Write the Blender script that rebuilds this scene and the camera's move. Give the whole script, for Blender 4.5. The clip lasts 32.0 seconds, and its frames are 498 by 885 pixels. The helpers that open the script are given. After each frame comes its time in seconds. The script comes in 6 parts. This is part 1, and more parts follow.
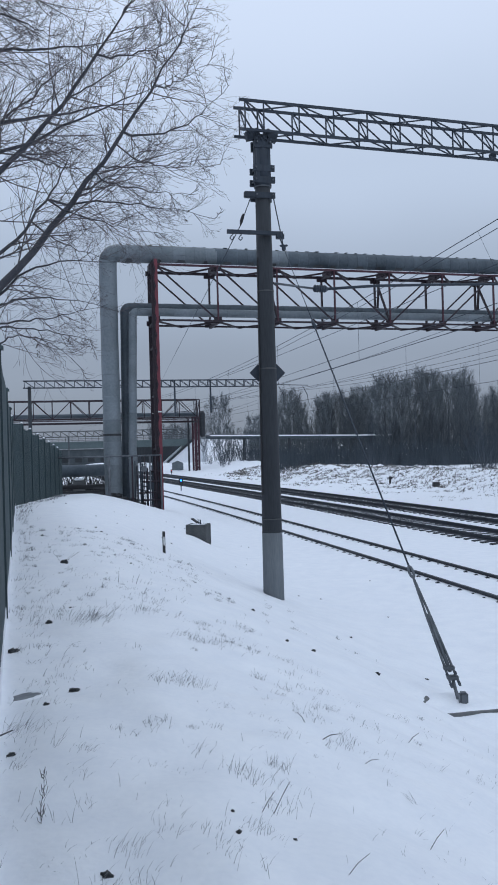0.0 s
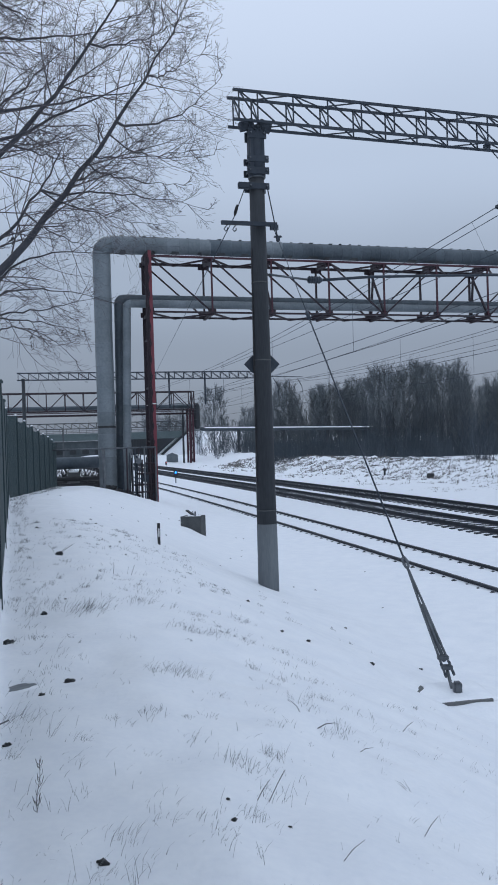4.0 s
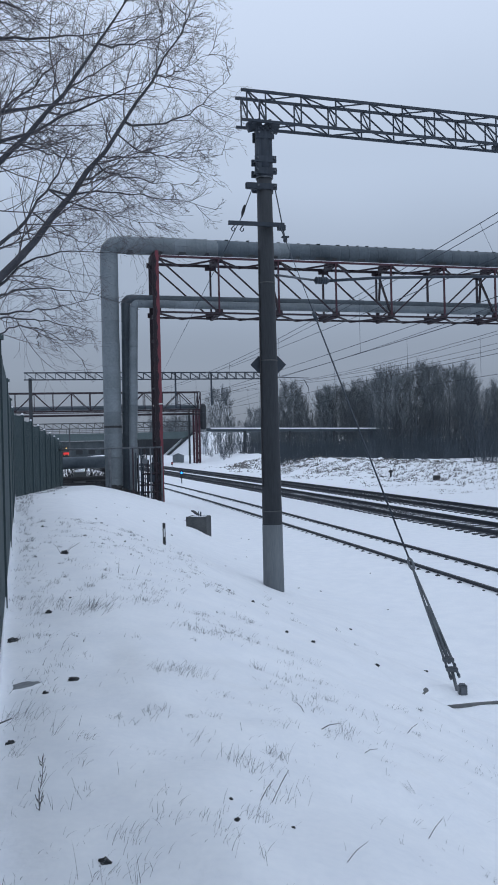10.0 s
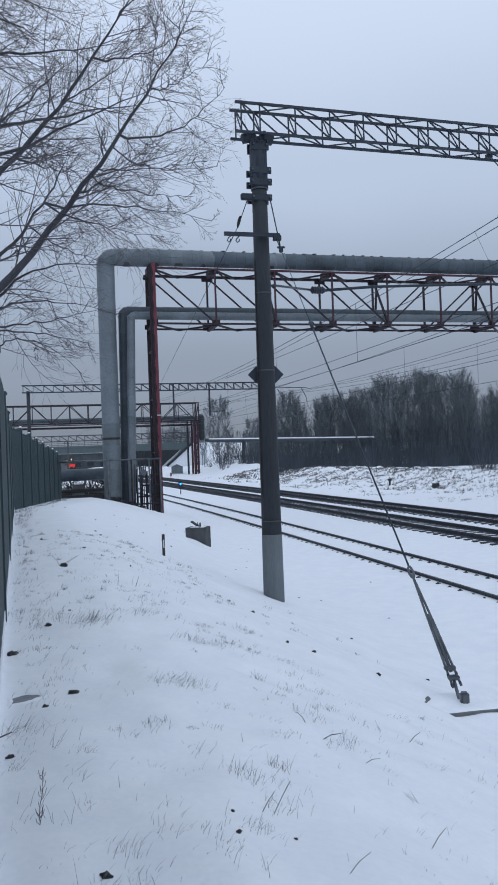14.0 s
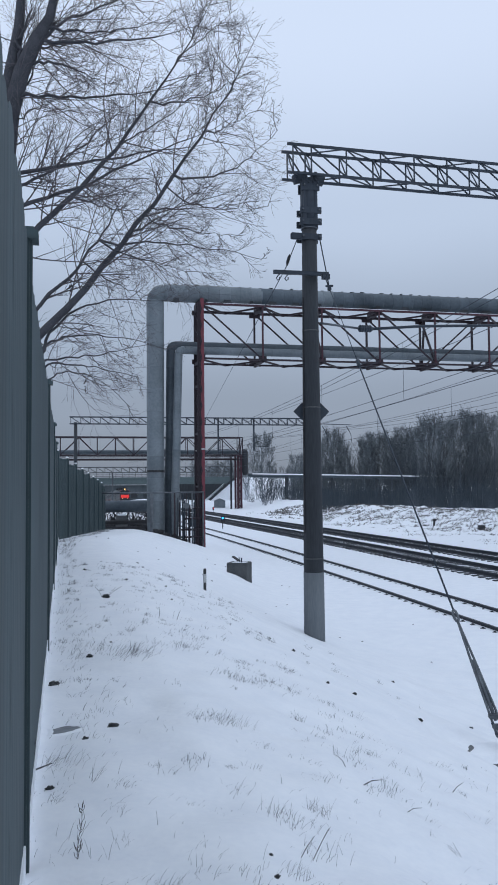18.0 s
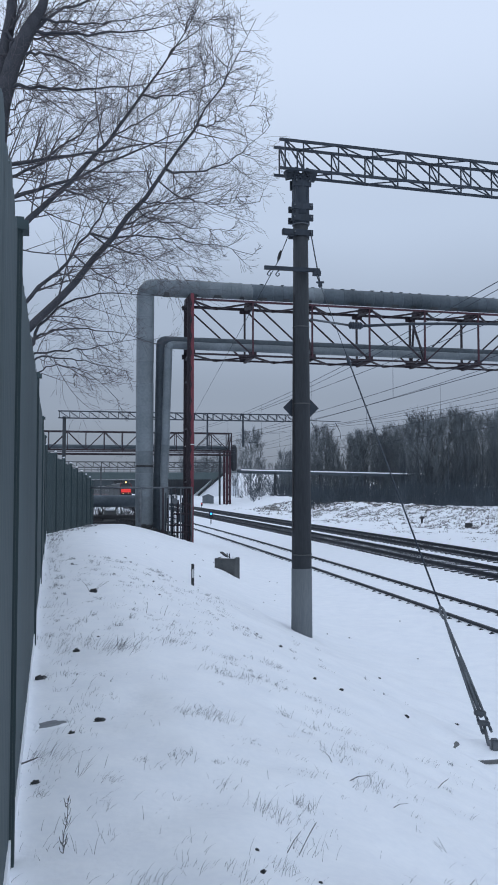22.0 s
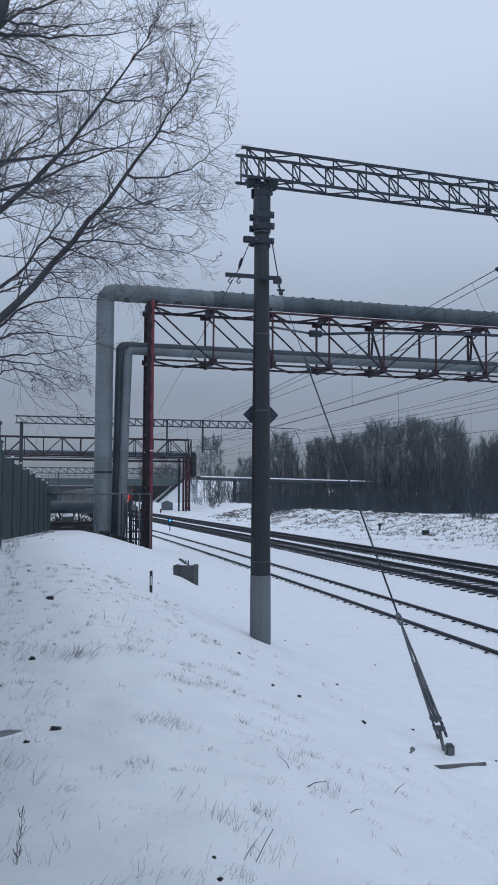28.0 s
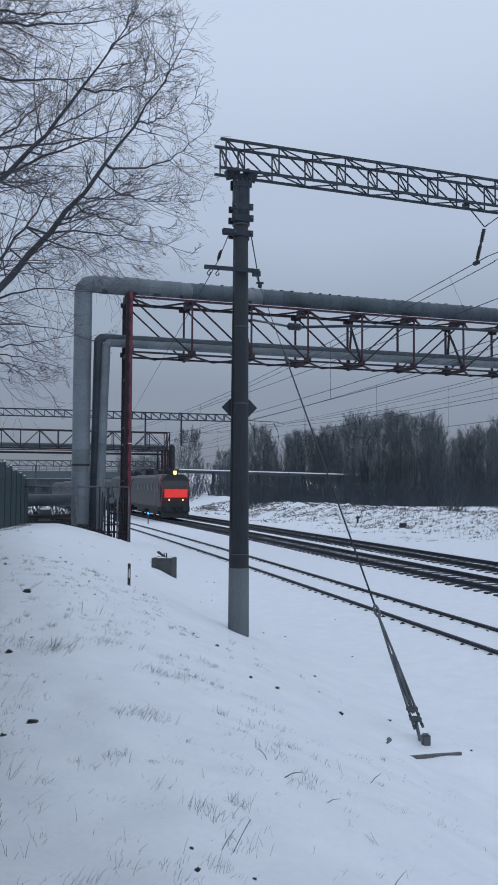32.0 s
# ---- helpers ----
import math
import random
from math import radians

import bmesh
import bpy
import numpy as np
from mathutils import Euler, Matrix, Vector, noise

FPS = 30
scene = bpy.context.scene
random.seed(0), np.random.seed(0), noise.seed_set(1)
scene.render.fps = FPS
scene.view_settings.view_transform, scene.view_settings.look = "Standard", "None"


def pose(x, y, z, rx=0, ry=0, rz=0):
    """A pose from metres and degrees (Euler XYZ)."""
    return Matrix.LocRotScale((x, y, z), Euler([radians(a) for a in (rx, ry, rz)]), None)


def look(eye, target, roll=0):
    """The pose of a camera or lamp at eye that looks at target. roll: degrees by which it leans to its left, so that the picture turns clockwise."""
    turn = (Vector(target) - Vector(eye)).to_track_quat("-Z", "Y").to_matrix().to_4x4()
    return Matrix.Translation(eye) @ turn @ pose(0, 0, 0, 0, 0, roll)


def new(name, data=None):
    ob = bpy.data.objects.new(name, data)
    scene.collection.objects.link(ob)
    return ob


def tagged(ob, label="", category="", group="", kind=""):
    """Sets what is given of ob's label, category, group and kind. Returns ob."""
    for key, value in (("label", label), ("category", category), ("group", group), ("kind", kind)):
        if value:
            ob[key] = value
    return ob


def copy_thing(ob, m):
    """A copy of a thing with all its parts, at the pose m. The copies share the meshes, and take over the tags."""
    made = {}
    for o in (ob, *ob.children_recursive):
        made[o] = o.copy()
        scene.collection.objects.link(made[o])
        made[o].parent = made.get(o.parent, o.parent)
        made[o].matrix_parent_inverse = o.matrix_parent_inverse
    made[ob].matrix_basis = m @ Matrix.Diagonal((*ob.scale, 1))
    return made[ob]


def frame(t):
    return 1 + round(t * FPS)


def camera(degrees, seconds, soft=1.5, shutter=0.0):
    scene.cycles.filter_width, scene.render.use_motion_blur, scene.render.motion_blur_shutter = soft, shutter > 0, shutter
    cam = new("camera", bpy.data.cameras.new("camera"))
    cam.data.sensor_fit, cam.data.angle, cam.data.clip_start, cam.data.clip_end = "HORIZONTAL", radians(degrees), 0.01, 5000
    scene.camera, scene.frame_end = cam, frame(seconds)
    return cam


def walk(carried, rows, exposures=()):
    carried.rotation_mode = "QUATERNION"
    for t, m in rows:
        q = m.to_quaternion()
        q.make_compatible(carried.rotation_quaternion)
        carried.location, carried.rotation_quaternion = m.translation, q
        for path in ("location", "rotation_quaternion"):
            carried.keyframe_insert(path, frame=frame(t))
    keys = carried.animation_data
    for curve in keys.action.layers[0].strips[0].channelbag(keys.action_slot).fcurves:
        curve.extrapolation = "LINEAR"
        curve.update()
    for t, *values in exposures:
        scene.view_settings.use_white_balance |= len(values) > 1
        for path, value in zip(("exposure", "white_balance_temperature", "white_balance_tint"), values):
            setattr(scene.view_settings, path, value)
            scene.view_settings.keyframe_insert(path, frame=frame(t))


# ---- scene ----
cam = camera(34.5, 32.0, soft=1.75)
# seconds, x, y, z, pitch, roll, yaw
PATH = [
    (0.0, 0.000, 0.000, 3.500, 0.300, 1.600, 0.000),
    (0.5, -0.002, 0.006, 3.494, 0.219, 1.830, 0.016),
    (1.0, -0.001, 0.010, 3.492, -0.008, 1.895, 0.054),
    (1.5, -0.005, 0.009, 3.489, -0.200, 1.573, -0.001),
    (2.0, -0.004, 0.001, 3.493, -0.325, 1.313, -0.116),
    (2.5, -0.004, -0.004, 3.496, -0.345, 1.493, -0.182),
    (3.0, -0.000, 0.004, 3.490, -0.320, 1.851, -0.234),
    (3.5, 0.000, -0.003, 3.494, -0.288, 1.748, -0.327),
    (5.5, 0.003, 0.002, 3.483, -0.370, 1.807, -0.521),
    (6.0, 0.003, 0.002, 3.484, -0.653, 1.646, -0.374),
    (6.5, 0.003, 0.008, 3.484, -0.750, 1.345, -0.316),
    (7.0, 0.003, 0.007, 3.485, -0.682, 1.118, -0.370),
    (7.5, 0.002, 0.015, 3.480, -0.655, 1.305, -0.481),
    (8.0, 0.006, 0.006, 3.484, -0.810, 1.456, -0.440),
    (8.5, 0.004, 0.007, 3.481, -0.697, 1.257, -0.288),
    (9.0, 0.000, -0.004, 3.489, -0.246, 0.809, -0.038),
    (9.5, -0.001, 0.012, 3.485, -0.015, 1.048, 0.117),
    (10.0, 0.003, 0.012, 3.481, -0.210, 1.375, 0.052),
    (10.5, 0.003, 0.005, 3.486, -0.316, 1.282, 0.002),
    (11.0, 0.004, 0.002, 3.484, -0.265, 1.279, 0.115),
    (11.5, 0.007, 0.014, 3.478, -0.069, 1.508, 0.200),
    (12.0, 0.008, 0.003, 3.481, 0.048, 1.669, 0.186),
    (12.5, 0.010, 0.002, 3.481, 0.176, 1.626, 0.189),
    (13.0, 0.009, 0.004, 3.484, 0.350, 1.457, 0.117),
    (13.5, 0.007, 0.003, 3.482, 0.546, 1.602, -0.100),
    (14.0, 0.008, 0.013, 3.478, 0.514, 2.079, -0.046),
    (14.5, 0.011, 0.007, 3.477, 0.862, 2.981, 0.549),
    (15.0, -0.001, -0.012, 3.481, 1.600, 2.434, 2.192),
    (15.5, -0.010, 0.006, 3.485, 2.493, 1.471, 3.670),
    (17.5, -0.018, -0.006, 3.492, 3.257, 0.372, 3.165),
    (18.0, -0.010, -0.009, 3.488, 3.112, 0.529, 3.012),
    (18.5, -0.008, -0.010, 3.488, 2.926, 0.560, 2.833),
    (19.0, -0.014, 0.004, 3.484, 2.719, 0.396, 2.541),
    (19.5, -0.019, 0.019, 3.479, 2.654, 0.270, 2.361),
    (20.0, -0.012, -0.002, 3.483, 2.806, 0.355, 2.286),
    (20.5, -0.011, -0.004, 3.488, 2.830, 0.560, 2.223),
    (21.0, -0.013, 0.005, 3.483, 2.739, 0.531, 2.196),
    (21.5, -0.012, -0.017, 3.489, 2.731, 0.227, 2.146),
    (22.0, -0.015, 0.003, 3.483, 2.824, -0.004, 2.199),
    (22.5, -0.016, 0.010, 3.474, 2.856, 0.080, 2.238),
    (23.0, -0.010, 0.004, 3.478, 2.786, 0.309, 2.310),
    (23.5, -0.007, -0.014, 3.486, 2.820, 0.234, 2.398),
    (24.0, -0.017, 0.009, 3.478, 2.929, -0.025, 2.235),
    (24.5, -0.011, -0.009, 3.484, 2.854, -0.078, 1.733),
    (25.0, -0.015, -0.001, 3.482, 2.733, 0.338, 1.015),
    (25.5, -0.012, -0.004, 3.478, 2.989, 0.263, 0.553),
    (27.5, -0.014, -0.004, 3.479, 3.271, -0.208, -0.413),
    (28.0, -0.016, -0.003, 3.481, 3.315, -0.267, -0.697),
    (28.5, -0.017, 0.002, 3.479, 3.420, -0.435, -0.847),
    (29.0, -0.015, -0.006, 3.478, 3.521, -0.528, -1.028),
    (29.5, -0.016, 0.009, 3.474, 3.495, -0.433, -1.137),
    (30.0, -0.018, 0.001, 3.476, 3.399, -0.420, -1.201),
    (30.5, -0.017, -0.013, 3.486, 3.372, -0.455, -1.289),
    (31.0, -0.018, 0.010, 3.474, 3.408, -0.317, -1.399),
    (31.5, -0.016, 0.014, 3.472, 3.252, -0.197, -1.629),
    (32.0, -0.014, -0.001, 3.477, 2.820, -0.306, -2.224),
]
walk(cam, [(t, pose(x, y, z, 90 + p, r, w)) for t, x, y, z, p, r, w in PATH],
     exposures=[(0.0, 0.04), (2.0, -0.03), (9.0, -0.03), (13.0, 0.0), (15.0, -0.04), (18.0, 0.04), (23.0, 0.05), (25.0, 0.02), (28.0, -0.13), (32.0, -0.17)])

# ---- light: overcast winter dusk ----
world = bpy.data.worlds.new("overcast_sky")
scene.world = world
world.use_nodes = True
wn, wl = world.node_tree.nodes, world.node_tree.links
wn.clear()
w_out = wn.new("ShaderNodeOutputWorld")
w_bg = wn.new("ShaderNodeBackground")
w_sky = wn.new("ShaderNodeTexSky")
w_sky.sky_type = "NISHITA"
w_sky.sun_disc = False
w_sky.sun_elevation = radians(24)
w_sky.sun_rotation = radians(140)
w_co = wn.new("ShaderNodeTexCoord")
w_sep = wn.new("ShaderNodeSeparateXYZ")
w_ramp = wn.new("ShaderNodeValToRGB")
w_noise = wn.new("ShaderNodeTexNoise")
w_noise.inputs["Scale"].default_value = 1.6
w_noise.inputs["Detail"].default_value = 4
w_add = wn.new("ShaderNodeMath")
w_add.operation = "MULTIPLY_ADD"
w_mul = wn.new("ShaderNodeMath")
w_mul.operation = "MULTIPLY_ADD"
w_mul.inputs[1].default_value = 0.10
w_mul.inputs[2].default_value = -0.05
w_add.inputs[1].default_value = 1.0
wl.new(w_co.outputs["Generated"], w_sep.inputs[0])
wl.new(w_co.outputs["Generated"], w_noise.inputs["Vector"])
wl.new(w_noise.outputs[0], w_mul.inputs[0])
wl.new(w_sep.outputs[2], w_add.inputs[0])
wl.new(w_mul.outputs[0], w_add.inputs[2])
wl.new(w_add.outputs[0], w_ramp.inputs[0])
w_ramp.color_ramp.interpolation = "EASE"
stops = [(0.0, (0.195, 0.230, 0.290)), (0.10, (0.268, 0.317, 0.405)), (0.20, (0.355, 0.425, 0.542)), (0.33, (0.480, 0.572, 0.728)), (0.52, (0.615, 0.715, 0.895)), (1.0, (0.74, 0.85, 1.04))]
els = w_ramp.color_ramp.elements
while len(els) < len(stops):
    els.new(0.5)
for e, (at, c) in zip(els, stops):
    e.position, e.color = at, (*c, 1)
w_mix = wn.new("ShaderNodeMixRGB")
w_mix.inputs[0].default_value = 0.004
wl.new(w_ramp.outputs[0], w_mix.inputs[1])
wl.new(w_sky.outputs[0], w_mix.inputs[2])
wl.new(w_mix.outputs[0], w_bg.inputs[0])
w_bg.inputs[1].default_value = 1.03
wl.new(w_bg.outputs[0], w_out.inputs[0])
sun = new("sun", bpy.data.lights.new("sun", "SUN"))
sun.data.energy, sun.data.angle, sun.data.color = 0.28, radians(60), (0.82, 0.95, 1.0)
sun.matrix_world = look((22, -26, 40), (0, 0, 0))


# ---- materials ----
def mat(name, c1, c2, rough=0.7, metal=0.0, scale=3.0, fine=40.0, bump=0.2, bump_dist=0.01, emit=None, var=0.0, streak=0.0, big=0.6):
    """Two colours mixed by a broad and a fine noise in world metres, with relief."""
    m = bpy.data.materials.new(name)
    m.use_nodes = True
    n, l = m.node_tree.nodes, m.node_tree.links
    b = n["Principled BSDF"]
    co = n.new("ShaderNodeTexCoord")
    mp = n.new("ShaderNodeMapping")
    mp.inputs["Scale"].default_value = (1, 1, 0.12 if streak else 1)
    l.new(co.outputs["Object"], mp.inputs[0])
    n1, n2 = n.new("ShaderNodeTexNoise"), n.new("ShaderNodeTexNoise")
    n1.inputs["Scale"].default_value, n2.inputs["Scale"].default_value = scale, fine
    n1.inputs["Detail"].default_value = n2.inputs["Detail"].default_value = 5
    l.new(mp.outputs[0], n1.inputs["Vector"])
    l.new(mp.outputs[0], n2.inputs["Vector"])
    mx = n.new("ShaderNodeMath")
    mx.operation = "MULTIPLY_ADD"
    mx.inputs[1].default_value = big
    l.new(n1.outputs[0], mx.inputs[0])
    m2 = n.new("ShaderNodeMath")
    m2.operation = "MULTIPLY"
    m2.inputs[1].default_value = 1 - big
    l.new(n2.outputs[0], m2.inputs[0])
    l.new(m2.outputs[0], mx.inputs[2])
    rp = n.new("ShaderNodeValToRGB")
    rp.color_ramp.elements[0].position, rp.color_ramp.elements[1].position = 0.34, 0.66
    rp.color_ramp.elements[0].color, rp.color_ramp.elements[1].color = (*c1, 1), (*c2, 1)
    l.new(mx.outputs[0], rp.inputs[0])
    out = rp.outputs[0]
    if var:
        oi = n.new("ShaderNodeObjectInfo")
        hs = n.new("ShaderNodeHueSaturation")
        mr = n.new("ShaderNodeMapRange")
        mr.inputs["To Min"].default_value, mr.inputs["To Max"].default_value = 1 - var, 1 + var
        l.new(oi.outputs["Random"], mr.inputs[0])
        l.new(mr.outputs[0], hs.inputs["Value"])
        l.new(out, hs.inputs["Color"])
        out = hs.outputs[0]
    l.new(out, b.inputs["Base Color"])
    b.inputs["Roughness"].default_value, b.inputs["Metallic"].default_value = rough, metal
    if bump:
        bp = n.new("ShaderNodeBump")
        bp.inputs["Strength"].default_value, bp.inputs["Distance"].default_value = bump, bump_dist
        l.new(mx.outputs[0], bp.inputs["Height"])
        l.new(bp.outputs[0], b.inputs["Normal"])
    if emit:
        b.inputs["Emission Color"].default_value, b.inputs["Emission Strength"].default_value = (*emit[0], 1), emit[1]
    return m


SNOW = mat("snow", (0.763, 0.787, 0.832), (0.847, 0.862, 0.888), 0.6, 0, 3.0, 26, 0.3, 0.03)
DAMP_CONCRETE = mat("damp_concrete", (0.045, 0.05, 0.055), (0.095, 0.10, 0.102), 0.85, 0, 2.5, 30, 0.4, 0.01)
CONCRETE = mat("concrete", (0.085, 0.09, 0.095), (0.16, 0.165, 0.165), 0.9, 0, 1.5, 30, 0.4, 0.01)
POLE_DARK = mat("dark_painted_concrete", (0.025, 0.029, 0.035), (0.048, 0.053, 0.060), 0.85, 0, 2.0, 40, 0.3, 0.006, streak=1)
POLE_GREY = mat("bare_pole_concrete", (0.1, 0.115, 0.13), (0.158, 0.176, 0.19), 0.9, 0, 2.5, 45, 0.4, 0.006, streak=1)
STEEL = mat("dark_steel", (0.021, 0.029, 0.041), (0.037, 0.049, 0.067), 0.7, 0.05, 4, 60, 0.2, 0.004)
GALV = mat("weathered_steel", (0.07, 0.08, 0.094), (0.15, 0.163, 0.178), 0.5, 0.5, 5, 60, 0.2, 0.004)
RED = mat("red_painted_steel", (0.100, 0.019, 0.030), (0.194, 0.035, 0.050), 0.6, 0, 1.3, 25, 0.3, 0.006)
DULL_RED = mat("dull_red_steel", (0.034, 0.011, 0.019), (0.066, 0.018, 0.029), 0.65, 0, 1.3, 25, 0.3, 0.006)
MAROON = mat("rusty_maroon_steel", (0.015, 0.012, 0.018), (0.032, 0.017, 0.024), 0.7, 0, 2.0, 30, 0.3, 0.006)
PIPE = mat("galvanised_pipe_cladding", (0.115, 0.140, 0.157), (0.188, 0.215, 0.236), 0.55, 0.2, 0.9, 9, 0.25, 0.02, var=0.10)
PIPE_DARK = mat("aged_pipe_cladding", (0.046, 0.062, 0.077), (0.088, 0.110, 0.130), 0.6, 0.15, 0.9, 8, 0.3, 0.02, var=0.12)
FENCE = mat("grey_green_fence_coating", (0.028, 0.049, 0.056), (0.052, 0.079, 0.087), 0.7, 0.0, 1.4, 7, 0.05, 0.004, var=0.14, streak=1)
RAIL = mat("rusty_rail_steel", (0.019, 0.023, 0.031), (0.039, 0.044, 0.055), 0.65, 0.2, 3, 40, 0.2, 0.004)
SLEEPER = mat("wet_sleeper", (0.019, 0.023, 0.030), (0.044, 0.048, 0.056), 0.8, 0, 2, 25, 0.4, 0.01, var=0.25)
BARK = mat("grey_brown_bark", (0.038, 0.04, 0.048), (0.074, 0.075, 0.086), 0.9, 0, 5, 40, 0.6, 0.01)
TWIG = mat("bare_twig", (0.066, 0.064, 0.073), (0.120, 0.112, 0.123), 0.9, 0, 2, 20, 0)
# bark and twigs beyond the tracks: paler and bluer, haze put into the colour
HAZED_BARK = mat("hazed_far_bark", (0.066, 0.082, 0.101), (0.112, 0.128, 0.150), 0.9, 0, 0.6, 6, 0, var=0.25)
HAZED_TWIG = mat("hazed_far_twig", (0.085, 0.099, 0.112), (0.145, 0.164, 0.177), 0.95, 0, 0.3, 4, 0, var=0.3)
BRUSH = mat("dark_undergrowth", (0.042, 0.055, 0.068), (0.075, 0.092, 0.110), 0.95, 0, 0.3, 4, 0)
GRASS = mat("dry_grass", (0.17, 0.175, 0.19), (0.31, 0.315, 0.33), 0.9, 0, 1.5, 30, 0)
WEED = mat("dead_weed", (0.06, 0.06, 0.066), (0.125, 0.12, 0.124), 0.9, 0, 1.0, 20, 0)
BANK_WEED = mat("frosted_bank_weed", (0.085, 0.080, 0.080), (0.19, 0.178, 0.168), 0.9, 0, 0.5, 8, 0)
# grey that stands for the shade inside the snow hollow
HOLLOW_SHADE = mat("hollow_shade", (0.156, 0.168, 0.186), (0.240, 0.252, 0.270), 0.7, 0, 8, 40, 0.3, 0.01)
EARTH = mat("dark_clod", (0.020, 0.021, 0.024), (0.055, 0.057, 0.061), 0.95, 0, 8, 60, 0.6, 0.01)
BLACK = mat("black_rubber_paint", (0.016, 0.016, 0.019), (0.038, 0.038, 0.041), 0.6, 0, 4, 40, 0.1)
WHITE = mat("white_paint", (0.55, 0.56, 0.57), (0.72, 0.72, 0.72), 0.6, 0, 4, 50, 0.1)
BRIDGE = mat("greenish_bridge_girder", (0.070, 0.098, 0.104), (0.11, 0.145, 0.15), 0.8, 0, 0.15, 3, 0.1)
# far gantry and bridge rails: steel paled to carry the haze
HAZE_STEEL = mat("distant_hazed_steel", (0.055, 0.062, 0.07), (0.09, 0.10, 0.11), 0.8, 0, 0.5, 5, 0)
# depot render, darkened to hold the shade round the road bridge
WALL_GREY = mat("shaded_grey_render", (0.046, 0.056, 0.064), (0.079, 0.094, 0.103), 0.9, 0, 0.4, 6, 0.2)
GLASS = mat("dark_window_glass", (0.012, 0.015, 0.018), (0.020, 0.024, 0.030), 0.3, 0, 2, 10, 0)
BLUE_LAMP = mat("blue_signal_lens", (0.02, 0.15, 0.6), (0.02, 0.2, 0.7), 0.3, 0, 3, 9, 0, emit=((0.02, 0.24, 1.0), 4.0))
RED_LAMP = mat("red_signal_lens", (0.6, 0.03, 0.03), (0.7, 0.04, 0.04), 0.3, 0, 3, 9, 0, emit=((1.0, 0.10, 0.16), 0.7))
HEADLIGHT = mat("headlight_lens", (0.9, 0.8, 0.5), (0.9, 0.85, 0.6), 0.2, 0, 3, 9, 0, emit=((1.0, 0.52, 0.08), 1.9))
RED_PANEL = mat("glowing_red_front_panel", (0.55, 0.03, 0.025), (0.65, 0.04, 0.03), 0.4, 0, 1, 9, 0, emit=((1.0, 0.045, 0.045), 0.42))
LOCO_RED = mat("loco_red_paint", (0.072, 0.0096, 0.0132), (0.102, 0.015, 0.0192), 0.4, 0, 0.8, 12, 0.1)
# grey train paint with the road bridge's shade mixed into the colour
LOCO_GREY = mat("shaded_loco_grey", (0.014, 0.018, 0.021), (0.024, 0.030, 0.034), 0.45, 0, 0.8, 12, 0.1)
LOCO_DARK = mat("loco_dark_grime", (0.018, 0.020, 0.025), (0.034, 0.036, 0.042), 0.7, 0, 1.0, 14, 0.2)


# ---- mesh helpers ----
def box(bm, c, s, m=None):
    """A box of size s round c, in the space m."""
    vs = []
    for dx, dy, dz in ((-1, -1, -1), (1, -1, -1), (1, 1, -1), (-1, 1, -1), (-1, -1, 1), (1, -1, 1), (1, 1, 1), (-1, 1, 1)):
        p = Vector((c[0] + dx * s[0] / 2, c[1] + dy * s[1] / 2, c[2] + dz * s[2] / 2))
        vs.append(bm.verts.new(m @ p if m else p))
    for f in ((0, 3, 2, 1), (4, 5, 6, 7), (0, 1, 5, 4), (1, 2, 6, 5), (2, 3, 7, 6), (3, 0, 4, 7)):
        bm.faces.new([vs[i] for i in f])


def beam(bm, p, q, w, h, up=(0, 0, 1)):
    """A bar of section w by h from p to q."""
    p, q = Vector(p), Vector(q)
    d = (q - p).normalized()
    up = Vector(up) if abs(d.dot(Vector(up))) < 0.98 else Vector((1, 0, 0))
    a = d.cross(up).normalized() * (w / 2)
    b = a.cross(d).normalized() * (h / 2)
    r = [[bm.verts.new(e + i * a + j * b) for i, j in ((-1, -1), (1, -1), (1, 1), (-1, 1))] for e in (p, q)]
    bm.faces.new(r[0])
    bm.faces.new(r[1][::-1])
    for k in range(4):
        bm.faces.new((r[0][k], r[1][k], r[1][(k + 1) % 4], r[0][(k + 1) % 4]))


def tube(bm, pts, rad, seg=8, cap=True):
    """A round tube through pts; rad is one radius or one for each point."""
    pts = [Vector(p) for p in pts]
    rad = rad if isinstance(rad, (list, tuple)) else [rad] * len(pts)
    rings, a = [], None
    for i, p in enumerate(pts):
        d = (pts[min(i + 1, len(pts) - 1)] - pts[max(i - 1, 0)]).normalized()
        if a is None:
            a = d.cross(Vector((0, 0, 1)) if abs(d.z) < 0.9 else Vector((1, 0, 0))).normalized()
        a = (a - d * a.dot(d)).normalized()
        b = d.cross(a)
        rings.append([bm.verts.new(p + rad[i] * (math.cos(2 * math.pi * k / seg) * a + math.sin(2 * math.pi * k / seg) * b)) for k in range(seg)])
    for r0, r1 in zip(rings, rings[1:]):
        for k in range(seg):
            bm.faces.new((r0[k], r0[(k + 1) % seg], r1[(k + 1) % seg], r1[k]))
    if cap and seg > 2:
        bm.faces.new(rings[0][::-1])
        bm.faces.new(rings[-1])


def sweep(bm, pts, profile):
    """A profile of (side, up) points carried level along pts."""
    pts = [Vector(p) for p in pts]
    rings = []
    for i, p in enumerate(pts):
        d = pts[min(i + 1, len(pts) - 1)] - pts[max(i - 1, 0)]
        s = Vector((d.y, -d.x, 0)).normalized()
        rings.append([bm.verts.new(p + s * a + Vector((0, 0, b))) for a, b in profile])
    n = len(profile)
    for r0, r1 in zip(rings, rings[1:]):
        for k in range(n):
            bm.faces.new((r0[k], r0[(k + 1) % n], r1[(k + 1) % n], r1[k]))
    bm.faces.new(rings[0])
    bm.faces.new(rings[-1][::-1])


